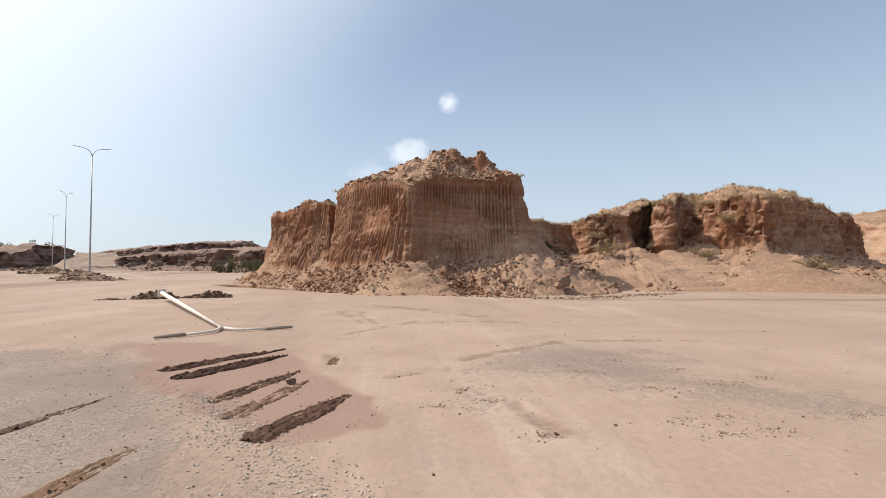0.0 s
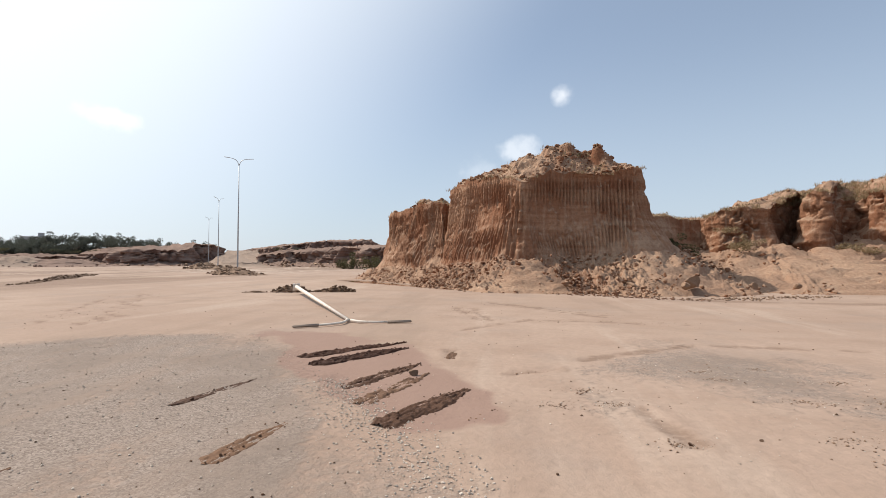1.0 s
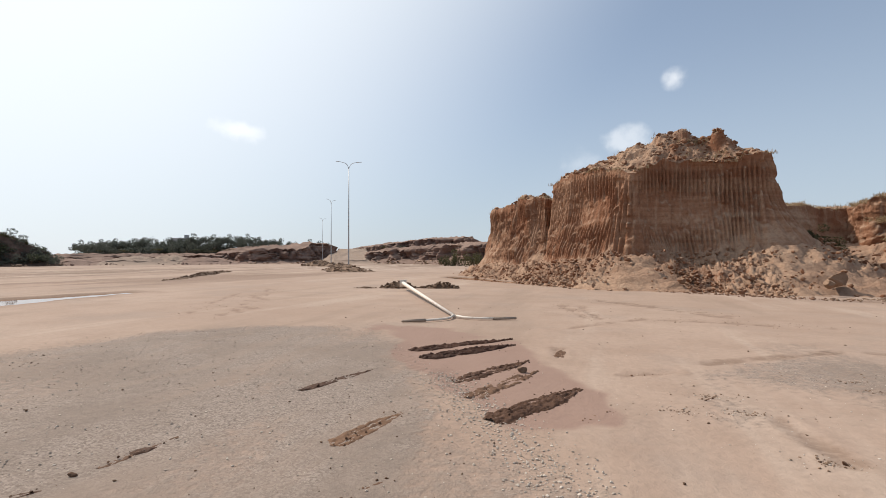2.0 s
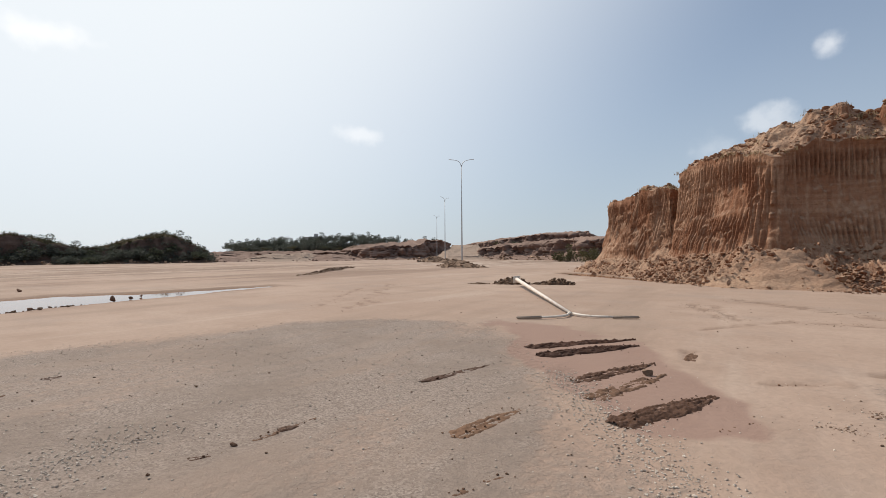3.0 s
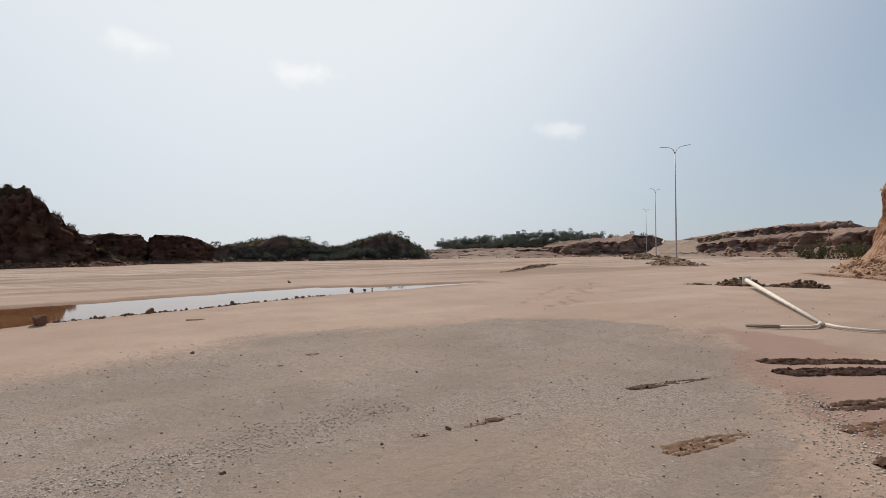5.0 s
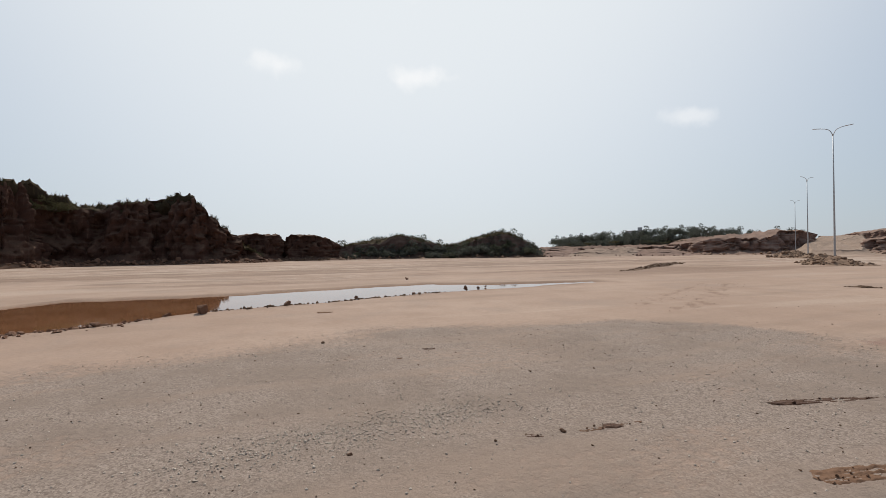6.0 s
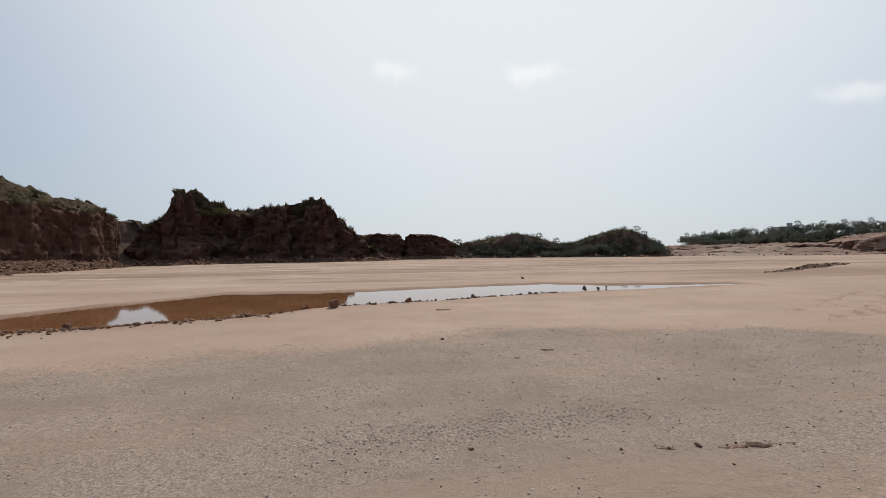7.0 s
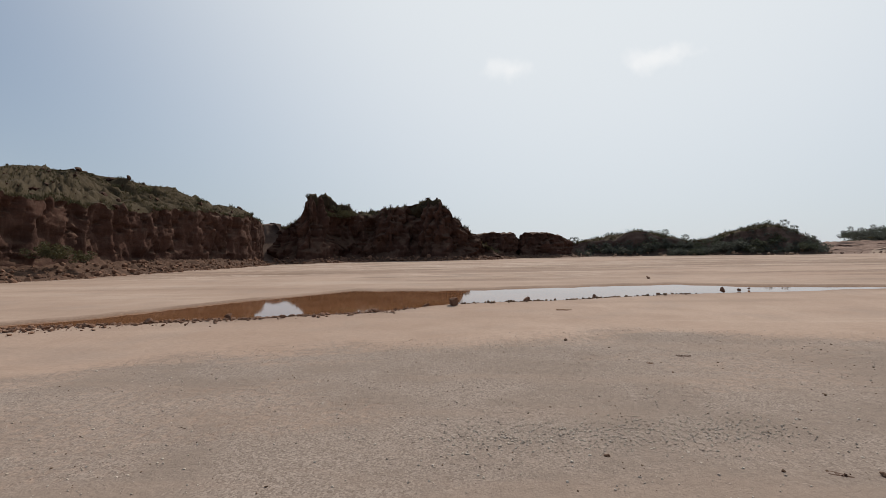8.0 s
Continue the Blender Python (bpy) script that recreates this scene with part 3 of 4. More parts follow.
def grass_mesh(places, tall, seed, material, blades=9):
    rng = np.random.RandomState(seed + 200)
    k = len(places) * blades
    p = np.repeat(places, blades, 0) + rng.normal(size=(k, 3)) * (0.10, 0.10, 0) - (0, 0, 0.05)
    h = tall * (0.4 + rng.rand(k))
    a = rng.rand(k) * 6.283
    lean = rng.normal(size=(k, 2)) * 0.35
    w = 0.012 + 0.02 * rng.rand(k) * tall / 0.4
    side = np.stack([np.cos(a) * w, np.sin(a) * w, 0 * a], -1)
    mid = p + np.stack([lean[:, 0] * h * 0.4, lean[:, 1] * h * 0.4, h * 0.6], -1)
    tip = p + np.stack([lean[:, 0] * h, lean[:, 1] * h, h], -1)
    v = np.stack([p - side, p + side, mid + side * 0.7, mid - side * 0.7, tip], 1).reshape(-1, 3)
    b = np.arange(k)[:, None] * 5
    f = np.concatenate([b + np.array([0, 1, 2]), b + np.array([0, 2, 3]), b + np.array([3, 2, 4])])
    return mesh_of("dry_grass", v, f, material, False)


# the tall dug-out block with bucket-tooth grooves
cliff("clay_cliff", "tall tan clay cliff scored by vertical digger grooves",
      [(1.3, 27.7, 1.8, 6.2, 3.2, 0.7), (1.75, 28.1, 1.75, 6.5, 3.3, 0.9), (2.8, 28.6, 1.75, 6.8, 3.6, 1.1), (4.2, 28.9, 1.8, 6.6, 4.6, 1.2), (6.0, 29.0, 1.9, 6.5, 5.6, 1.4), (7.5, 28.9, 2.0, 7.1, 6.0, 1.6), (8.0, 29.4, 2.2, 7.0, 5.0, 1.9),
       (8.25, 31.5, 2.6, 6.6, 3.5, 1.9), (8.6, 38.0, 1.0, 6.0, 1.5), (3.0, 41.0, 1.0, 5.8, 1.5), (-3.0, 39.0, 1.0, 6.0, 1.5), (-3.3, 34.0, 1.2, 6.5, 2.0, 1.0), (-2.0, 31.6, 1.2, 6.65, 2.2, 1.4), (-0.5, 29.6, 1.4, 6.7, 2.4, 1.2), (0.9, 28.0, 1.6, 6.3, 2.5, 0.9)],
      (4.6, 31.6, 8.5), CLAY_LIT, ds=0.045, levels=(40, 100, 44), flute=0.105, scallop=0.2, lump=0.17, ragged=0.42, batter=-0.03, hump=0.35, seed=3, rubble_material=CLAY_LIT, rubble=19000, rubble_size=(0.015, 0.17), grass=700, grass_height=0.17, hold=0.4,
      chips=0.09, strata=0.04, knobs=[(1.2, 29.9, 0.7, 0.4), (3.0, 30.6, 0.55, 0.45), (3.9, 30.7, 0.7, 0.4), (5.75, 30.3, 0.4, 0.75), (6.2, 30.4, 0.5, 0.3)], crumbs=2600, crumb_size=(0.035, 0.22))


def ring(*rows):
    """Rows of a cliff given as azimuth, distance, foot, rim, talus."""
    return [(*polar(az, d)[:2], foot, rim, wide) for az, d, foot, rim, wide in rows]


cliff("clay_cliff", "lower tan clay bluff with grooved face beside the tall cliff",
      ring((13.4, 42.5, 0.9, 5.4, 2.2), (9.6, 37.5, 1.0, 5.9, 2.4), (6.6, 35.2, 1.2, 5.5, 2.8), (5.0, 36.6, 1.2, 5.4, 3.0), (0.5, 40, 1.0, 5.4, 1), (3, 45, 0.5, 5, 1), (11, 49, 0.5, 5, 1)),
      (-5.2, 40.5, 6.0), CLAY_LIT, ds=0.065, levels=(24, 64, 24), flute=0.10, scallop=0.4, lump=0.24, ragged=0.45, flare=0.8, batter=0.07, hump=0.3, chips=0.10, strata=0.04, crumbs=700, seed=23, rubble_material=CLAY_LIT, rubble=7000, rubble_size=(0.02, 0.16), grass=600, grass_height=0.18)
cliff("clay_cliff", "shaded clay recess between two cliffs, partly grown with scrub",
      [(8.2, 34.2, 2.2, 5.0, 7.0), (11.6, 36.4, 2.2, 4.9, 9.0), (14.6, 38.8, 2.2, 4.8, 10.0), (15.6, 38.6, 2.2, 4.8, 9.0), (17.0, 40, 1.5, 4.8, 3), (16, 46, 1, 4.8, 1), (8, 46, 1, 5.2, 1)],
      (13.0, 42, 5.0), CLAY_LIT, ds=0.11, levels=(36, 34, 16), scallop=0.5, lump=0.35, ragged=0.3, flare=0.7, batter=0.12, hump=0.2, seed=33, rubble_material=CLAY_LIT, rubble=15000, rubble_size=(0.02, 0.25), grass=500, grass_height=0.2)
cliff("clay_cliff", "weathered tan clay bluff with dry grass along its top",
      ring((-21.6, 41.5, 2.3, 5.0, 11), (-22.6, 39.6, 2.3, 5.0, 11), (-24.8, 39.4, 2.6, 5.3, 11), (-27.0, 39.8, 2.8, 5.2, 10.5), (-27.6, 43.6, 2.3, 5.5, 10), (-29.7, 45.2, 1.9, 5.9, 10), (-30.1, 40.7, 2.3, 6.0, 9.5), (-31.2, 40.3, 2.7, 6.0, 9),
           (-31.7, 43.6, 2.9, 6.1, 9), (-34.0, 45.6, 3.3, 6.2, 9), (-34.5, 42.2, 3.2, 6.3, 8.5), (-37.5, 41.4, 2.4, 6.4, 8), (-39.6, 41.0, 2.3, 6.2, 7.5), (-43.0, 45.6, 2.2, 6.4, 7), (-46.0, 50.6, 2.1, 5.2, 7), (-47.0, 53.0, 1.6, 4.2, 5), (-43.0, 62.0, 1, 6, 2), (-24.0, 55.0, 1, 5.5, 2)),
      (27.5, 42.0, 7.6), CLAY_LIT, ds=0.09, levels=(40, 60, 30), flute=0.05, scallop=0.35, lump=0.7, ragged=0.55, flare=0.5, batter=-0.02, hump=0.5, seed=43, rubble_material=CLAY_LIT, rubble=9000, rubble_size=(0.02, 0.2), grass=4200, grass_height=0.22, hold=0.25,
      chips=0.35, strata=0.07, knobs=[(30.6, 37.0, 3.4, 0.7), (21.8, 41.5, 2.2, 0.5)], crumbs=1200)
cliff("clay_hill", "eroded pale clay hillside with sparse dry grass",
      ring((-42, 82, 2.5, 7.0, 10), (-52, 76, 2.5, 6.5, 14), (-62, 70, 2.5, 7, 14), (-66, 110, 2, 8, 3), (-42, 130, 2, 9, 3)),
      polar(-54, 100, 10.0), CLAY_LIT, ds=0.4, levels=(24, 24, 20), scallop=1.2, lump=0.7, ragged=0.6, flare=1.5, batter=0.5, hump=0.8, seed=53, rubble=500, rubble_size=(0.15, 0.6), grass=900, grass_height=0.3)

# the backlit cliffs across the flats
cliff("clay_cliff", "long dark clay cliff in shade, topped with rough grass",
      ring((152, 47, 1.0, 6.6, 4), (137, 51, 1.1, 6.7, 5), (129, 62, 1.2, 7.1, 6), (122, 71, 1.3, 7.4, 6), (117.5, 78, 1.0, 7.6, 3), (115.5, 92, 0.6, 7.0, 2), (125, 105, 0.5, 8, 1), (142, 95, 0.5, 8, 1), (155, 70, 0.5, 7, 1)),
      polar(134, 73, 12.2), CLAY_SHADED, ds=0.26, levels=(18, 40, 26), top_material=TURF, scallop=0.9, lump=0.55, ragged=0.95, flare=0.6, batter=-0.12, hump=1.0, seed=63, rubble=7000, rubble_size=(0.06, 0.34), rubble_material=CLOD_RED, chips=0.5, strata=0.12, crumbs=500, crumb_size=(0.1, 0.5), grass=6500, grass_material=DARK_GRASS, grass_height=0.3)
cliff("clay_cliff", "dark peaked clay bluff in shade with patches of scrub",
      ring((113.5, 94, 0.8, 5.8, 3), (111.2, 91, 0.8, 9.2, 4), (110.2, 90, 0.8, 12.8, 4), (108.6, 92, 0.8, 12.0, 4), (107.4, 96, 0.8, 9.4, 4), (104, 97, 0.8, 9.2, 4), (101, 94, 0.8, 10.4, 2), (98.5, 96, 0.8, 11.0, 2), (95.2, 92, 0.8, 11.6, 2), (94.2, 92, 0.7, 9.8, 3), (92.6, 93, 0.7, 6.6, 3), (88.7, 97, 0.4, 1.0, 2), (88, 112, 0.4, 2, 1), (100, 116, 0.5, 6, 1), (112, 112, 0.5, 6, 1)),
      polar(103, 103, 8.6), CLAY_SHADED, ds=0.28, levels=(14, 46, 22), top_material=TURF, scallop=2.2, lump=1.6, ragged=1.5, flare=1.4, batter=0.12, hump=0.8, seed=73, rubble=3600, rubble_size=(0.08, 0.45), rubble_material=CLOD_RED, chips=0.9, strata=0.25, crumbs=500, crumb_size=(0.1, 0.4), grass=2600, grass_material=DARK_GRASS, grass_height=0.5, hold=0.7)
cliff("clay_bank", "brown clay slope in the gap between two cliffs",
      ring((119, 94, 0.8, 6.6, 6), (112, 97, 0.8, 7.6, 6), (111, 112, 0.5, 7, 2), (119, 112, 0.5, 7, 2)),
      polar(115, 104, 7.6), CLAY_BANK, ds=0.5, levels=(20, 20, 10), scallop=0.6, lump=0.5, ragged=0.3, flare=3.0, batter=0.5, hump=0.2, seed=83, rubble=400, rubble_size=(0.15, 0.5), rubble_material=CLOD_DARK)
cliff("clay_bank", "low blocky clay bank, darkened for shade",
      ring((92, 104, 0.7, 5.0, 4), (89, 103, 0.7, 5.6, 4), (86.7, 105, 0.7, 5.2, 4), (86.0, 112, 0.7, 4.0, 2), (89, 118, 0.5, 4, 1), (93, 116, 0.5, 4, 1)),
      polar(89.3, 110, 5.6), CLAY_SHADED, ds=0.35, levels=(14, 30, 12), scallop=0.9, lump=1.1, ragged=0.6, flare=0.4, batter=0.0, hump=0.05, chips=0.9, strata=0.4, seed=93, rubble=300, rubble_size=(0.15, 0.5), rubble_material=CLOD_DARK)
cliff("clay_bank", "low blocky clay bank, darkened for shade",
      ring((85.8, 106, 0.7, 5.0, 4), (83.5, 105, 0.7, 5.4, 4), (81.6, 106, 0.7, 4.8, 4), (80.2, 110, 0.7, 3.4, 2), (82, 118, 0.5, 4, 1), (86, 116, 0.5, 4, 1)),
      polar(83.4, 111, 5.4), CLAY_SHADED, ds=0.35, levels=(14, 30, 12), scallop=0.9, lump=1.1, ragged=0.6, flare=0.4, batter=0.0, hump=0.05, chips=0.9, strata=0.4, seed=103, rubble=300, rubble_size=(0.15, 0.5), rubble_material=CLOD_DARK)
cliff("scrub_bank", "low clay bank, darkened for shade, grown over with scrub",
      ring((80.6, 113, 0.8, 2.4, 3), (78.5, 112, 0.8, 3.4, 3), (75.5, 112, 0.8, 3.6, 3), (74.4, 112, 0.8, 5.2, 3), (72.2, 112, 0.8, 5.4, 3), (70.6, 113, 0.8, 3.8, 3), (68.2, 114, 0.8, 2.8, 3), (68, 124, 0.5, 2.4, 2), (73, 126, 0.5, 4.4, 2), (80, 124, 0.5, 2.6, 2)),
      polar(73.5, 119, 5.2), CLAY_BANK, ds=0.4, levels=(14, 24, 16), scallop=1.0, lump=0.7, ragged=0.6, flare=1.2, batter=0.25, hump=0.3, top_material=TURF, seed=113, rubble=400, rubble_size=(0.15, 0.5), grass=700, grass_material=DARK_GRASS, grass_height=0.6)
cliff("scrub_bank", "dome-shaped clay bank, darkened for shade, grown over with scrub",
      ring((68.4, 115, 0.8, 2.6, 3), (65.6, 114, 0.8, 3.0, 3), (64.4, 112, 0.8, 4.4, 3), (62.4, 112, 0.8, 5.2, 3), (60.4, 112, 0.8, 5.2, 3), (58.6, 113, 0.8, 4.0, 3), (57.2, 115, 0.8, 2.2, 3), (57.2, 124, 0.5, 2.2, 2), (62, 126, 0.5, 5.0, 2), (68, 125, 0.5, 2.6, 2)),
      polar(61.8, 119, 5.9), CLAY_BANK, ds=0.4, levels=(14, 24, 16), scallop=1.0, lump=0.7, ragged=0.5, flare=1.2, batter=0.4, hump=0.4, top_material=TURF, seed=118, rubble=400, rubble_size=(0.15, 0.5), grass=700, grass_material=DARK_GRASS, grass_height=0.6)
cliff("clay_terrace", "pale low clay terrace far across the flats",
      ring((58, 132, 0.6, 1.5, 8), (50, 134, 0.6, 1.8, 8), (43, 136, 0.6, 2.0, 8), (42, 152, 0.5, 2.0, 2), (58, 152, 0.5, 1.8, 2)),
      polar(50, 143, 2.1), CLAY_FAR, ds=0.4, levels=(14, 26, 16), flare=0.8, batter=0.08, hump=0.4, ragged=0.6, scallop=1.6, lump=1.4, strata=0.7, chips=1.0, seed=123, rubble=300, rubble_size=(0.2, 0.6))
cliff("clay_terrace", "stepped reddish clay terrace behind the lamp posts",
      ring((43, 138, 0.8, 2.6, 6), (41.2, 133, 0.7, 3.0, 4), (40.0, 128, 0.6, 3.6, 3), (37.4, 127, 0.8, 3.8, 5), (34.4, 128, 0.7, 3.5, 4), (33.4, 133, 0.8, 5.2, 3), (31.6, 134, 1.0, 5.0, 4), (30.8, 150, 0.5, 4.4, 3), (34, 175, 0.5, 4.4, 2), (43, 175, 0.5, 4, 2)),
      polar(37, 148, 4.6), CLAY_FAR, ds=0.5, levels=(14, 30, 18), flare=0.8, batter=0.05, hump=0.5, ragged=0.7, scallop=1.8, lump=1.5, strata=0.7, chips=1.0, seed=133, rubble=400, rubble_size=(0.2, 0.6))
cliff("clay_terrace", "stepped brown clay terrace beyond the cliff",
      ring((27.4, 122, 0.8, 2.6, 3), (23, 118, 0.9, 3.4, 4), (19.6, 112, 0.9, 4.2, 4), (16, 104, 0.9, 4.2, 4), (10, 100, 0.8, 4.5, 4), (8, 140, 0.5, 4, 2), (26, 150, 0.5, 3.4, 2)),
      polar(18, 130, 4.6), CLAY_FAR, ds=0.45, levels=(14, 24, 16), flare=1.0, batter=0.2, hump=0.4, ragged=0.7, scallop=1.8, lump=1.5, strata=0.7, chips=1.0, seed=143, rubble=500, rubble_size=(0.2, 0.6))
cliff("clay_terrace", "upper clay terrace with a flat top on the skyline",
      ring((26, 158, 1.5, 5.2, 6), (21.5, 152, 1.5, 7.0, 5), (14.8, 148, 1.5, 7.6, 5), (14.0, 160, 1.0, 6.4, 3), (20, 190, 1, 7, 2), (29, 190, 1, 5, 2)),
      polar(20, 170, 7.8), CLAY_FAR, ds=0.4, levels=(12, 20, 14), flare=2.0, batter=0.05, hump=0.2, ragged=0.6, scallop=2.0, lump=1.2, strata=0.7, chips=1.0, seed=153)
cliff("dirt_ramp", "pale dirt track climbing between the clay terraces",
      ring((31.2, 118, 0.2, 0.9, 8), (29.2, 116, 0.2, 0.9, 8), (27.4, 116, 0.2, 0.9, 8), (26.6, 130, 0.5, 2.2, 3), (26.8, 165, 1, 4.4, 2), (31, 165, 1, 4.4, 2), (32, 130, 0.5, 2.2, 3)),
      polar(29.2, 138, 2.6), PALE_DIRT, ds=0.6, levels=(12, 12, 18), flare=1.5, batter=0.6, hump=0.2, ragged=0.25, scallop=0.4, lump=0.3, seed=163)
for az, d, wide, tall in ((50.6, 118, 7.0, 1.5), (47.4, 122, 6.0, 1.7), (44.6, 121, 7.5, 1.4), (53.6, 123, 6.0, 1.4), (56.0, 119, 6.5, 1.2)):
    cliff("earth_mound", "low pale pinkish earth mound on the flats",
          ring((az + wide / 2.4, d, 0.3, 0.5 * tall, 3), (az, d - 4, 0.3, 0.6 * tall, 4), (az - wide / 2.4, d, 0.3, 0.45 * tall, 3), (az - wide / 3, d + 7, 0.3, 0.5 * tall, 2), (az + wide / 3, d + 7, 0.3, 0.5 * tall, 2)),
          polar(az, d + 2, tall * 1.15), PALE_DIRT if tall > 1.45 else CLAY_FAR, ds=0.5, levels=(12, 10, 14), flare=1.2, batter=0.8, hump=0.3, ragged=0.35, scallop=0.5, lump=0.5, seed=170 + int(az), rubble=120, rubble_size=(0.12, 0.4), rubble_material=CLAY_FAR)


# ---- plants ----
def bush_meshes(wide, tall, leaves, leaf, seed, material):
    """Crown of many small leaf clumps on lobes, and a few stems."""
    rng = np.random.RandomState(seed)
    lobes = rng.normal(size=(9, 3)) * (0.30 * wide, 0.30 * wide, 0.17 * tall) + (0, 0, 0.42 * tall)
    rad = (0.16 + 0.16 * rng.rand(9)) * min(wide, tall * 1.3)
    which = rng.randint(0, 9, leaves)
    d = rng.normal(size=(leaves, 3))
    d /= np.linalg.norm(d, axis=1)[:, None]
    p = lobes[which] + d * (rad[which] * (0.55 + 0.5 * rng.rand(leaves)))[:, None]
    p[:, 2] = np.maximum(p[:, 2], 0.08 * tall * rng.rand(leaves))
    a, b = rng.normal(size=(leaves, 3)), rng.normal(size=(leaves, 3))
    a /= np.linalg.norm(a, axis=1)[:, None]
    b -= a * (a * b).sum(1)[:, None]
    b /= np.linalg.norm(b, axis=1)[:, None]
    s = leaf * (0.5 + rng.rand(leaves))[:, None]
    v = np.stack([p - a * s, p - b * s * 0.5, p + a * s, p + b * s * 0.5], 1).reshape(-1, 3)
    crown = mesh_of("crown", v, np.arange(leaves * 4).reshape(-1, 4), material, False)
    bm = bmesh.new()
    for k in range(5):
        tube(bm, [(0.05 * k, 0, -0.1), tuple(lobes[k] * (0.5, 0.5, 0.5)), tuple(lobes[k])], [0.035 * tall / 2, 0.02 * tall / 2, 0.008], 6)
    stem = bpy.data.meshes.new("stem")
    bm.to_mesh(stem)
    bm.free()
    stem.materials.append(BARK)
    return crown, stem


def tube(bm, path, radii, sides=12, caps=True):
    """A round tube along the path, with a radius at each point."""
    pts = [Vector(p) for p in path]
    rings = []
    for i, p in enumerate(pts):
        way = (pts[min(i + 1, len(pts) - 1)] - pts[max(i - 1, 0)]).normalized()
        side = way.cross(Vector((0.31, 0.17, 1)) if abs(way.z) < 0.95 else Vector((1, 0, 0))).normalized()
        up = side.cross(way)
        rings.append([bm.verts.new(p + (side * math.cos(a) + up * math.sin(a)) * radii[i]) for a in (2 * math.pi * k / sides for k in range(sides))])
    for r, q in zip(rings, rings[1:]):
        for k in range(sides):
            bm.faces.new((r[k], r[(k + 1) % sides], q[(k + 1) % sides], q[k]))
    if caps:
        bm.faces.new(rings[0][::-1])
        bm.faces.new(rings[-1])


BUSHES = {}
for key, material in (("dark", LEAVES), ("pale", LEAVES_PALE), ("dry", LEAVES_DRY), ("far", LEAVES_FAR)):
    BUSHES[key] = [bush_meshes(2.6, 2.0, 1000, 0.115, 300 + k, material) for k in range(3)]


def bush(place, size, kind="dark", label="dark green scrub bush", group="scrub on the far banks", squash=1.0, seed=0):
    crown, stem = BUSHES[kind][seed % 3]
    thing = tagged(new("scrub_bush"), label, "bush", group)
    thing.location, thing.rotation_euler, thing.scale = place, (0, 0, seed * 1.7), (size, size, size * squash)
    child("crown", crown, thing)
    child("stem", stem, thing)
    return thing


rng = np.random.RandomState(5)
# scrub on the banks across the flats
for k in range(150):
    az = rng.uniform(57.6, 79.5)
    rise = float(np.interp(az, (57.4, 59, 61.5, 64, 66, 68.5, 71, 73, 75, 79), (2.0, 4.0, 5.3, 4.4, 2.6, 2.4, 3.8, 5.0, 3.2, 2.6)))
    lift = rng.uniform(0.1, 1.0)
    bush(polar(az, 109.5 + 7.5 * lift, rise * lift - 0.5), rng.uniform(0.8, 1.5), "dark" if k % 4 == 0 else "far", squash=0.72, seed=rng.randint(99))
bush(polar(76.1, 117, 3.4), 0.8, label="small round tree on the far bank", squash=1.2, seed=4)
bush(polar(61.2, 117, 5.3), 0.75, label="small round tree on the far bank", squash=1.1, seed=5)
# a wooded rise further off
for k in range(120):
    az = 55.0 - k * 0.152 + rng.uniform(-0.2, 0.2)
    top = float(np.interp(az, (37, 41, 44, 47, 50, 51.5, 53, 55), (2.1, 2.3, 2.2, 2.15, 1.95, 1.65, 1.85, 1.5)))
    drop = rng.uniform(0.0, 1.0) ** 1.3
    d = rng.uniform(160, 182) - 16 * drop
    bush(polar(az, d, 1.6 + d * math.tan(radians(top * (1 - 0.6 * drop))) - 2.3), rng.uniform(1.0, 1.5), "far", "far green trees and scrub, paled for haze", "far wooded rise", 0.9, rng.randint(99))
cliff("wooded_hill", "low hill under the far trees",
      ring((57, 168, 0.8, 1.6, 6), (51, 164, 0.8, 2.4, 6), (45, 164, 0.8, 3.0, 6), (38, 164, 0.8, 3.4, 6), (36.5, 172, 0.8, 3.0, 6), (38, 200, 0.8, 3, 2), (57, 200, 0.8, 2, 2)),
      polar(46, 176, 5.0), TURF, ds=0.8, levels=(10, 12, 14), flare=2.0, batter=0.8, hump=0.6, ragged=0.4, scallop=1.0, lump=0.8, seed=183, grass=900, grass_material=DARK_GRASS, grass_height=0.6)
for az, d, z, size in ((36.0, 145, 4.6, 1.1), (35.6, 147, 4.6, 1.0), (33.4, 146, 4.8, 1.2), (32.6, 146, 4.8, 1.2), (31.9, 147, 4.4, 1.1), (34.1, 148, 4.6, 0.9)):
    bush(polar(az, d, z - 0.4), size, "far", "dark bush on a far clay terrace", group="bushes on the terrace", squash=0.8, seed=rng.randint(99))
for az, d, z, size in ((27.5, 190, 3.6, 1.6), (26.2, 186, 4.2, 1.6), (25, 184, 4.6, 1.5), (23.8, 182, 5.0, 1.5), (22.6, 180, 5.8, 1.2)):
    bush(polar(az, d, z - 0.5), size, "far", "far scrub on the skyline, paled for haze", group="bushes on the terrace", squash=0.6, seed=rng.randint(99))
for az, d, size in ((17.6, 86, 1.0), (16.6, 88, 1.1), (14.4, 66, 0.95), (14.0, 64, 0.8)):
    bush(polar(az, d, 0.0), size, "pale", "olive green bush at the foot of the clay bank", "bushes by the cliff", 1.1, rng.randint(99))
for az, d, z, size in ((-18.6, 36.5, 2.4, 0.55), (-19.8, 36, 2.0, 0.45)):
    bush(polar(az, d, z), size, "pale", "dark olive scrub growing in the shaded recess", "scrub in the recess", 0.8, rng.randint(99))
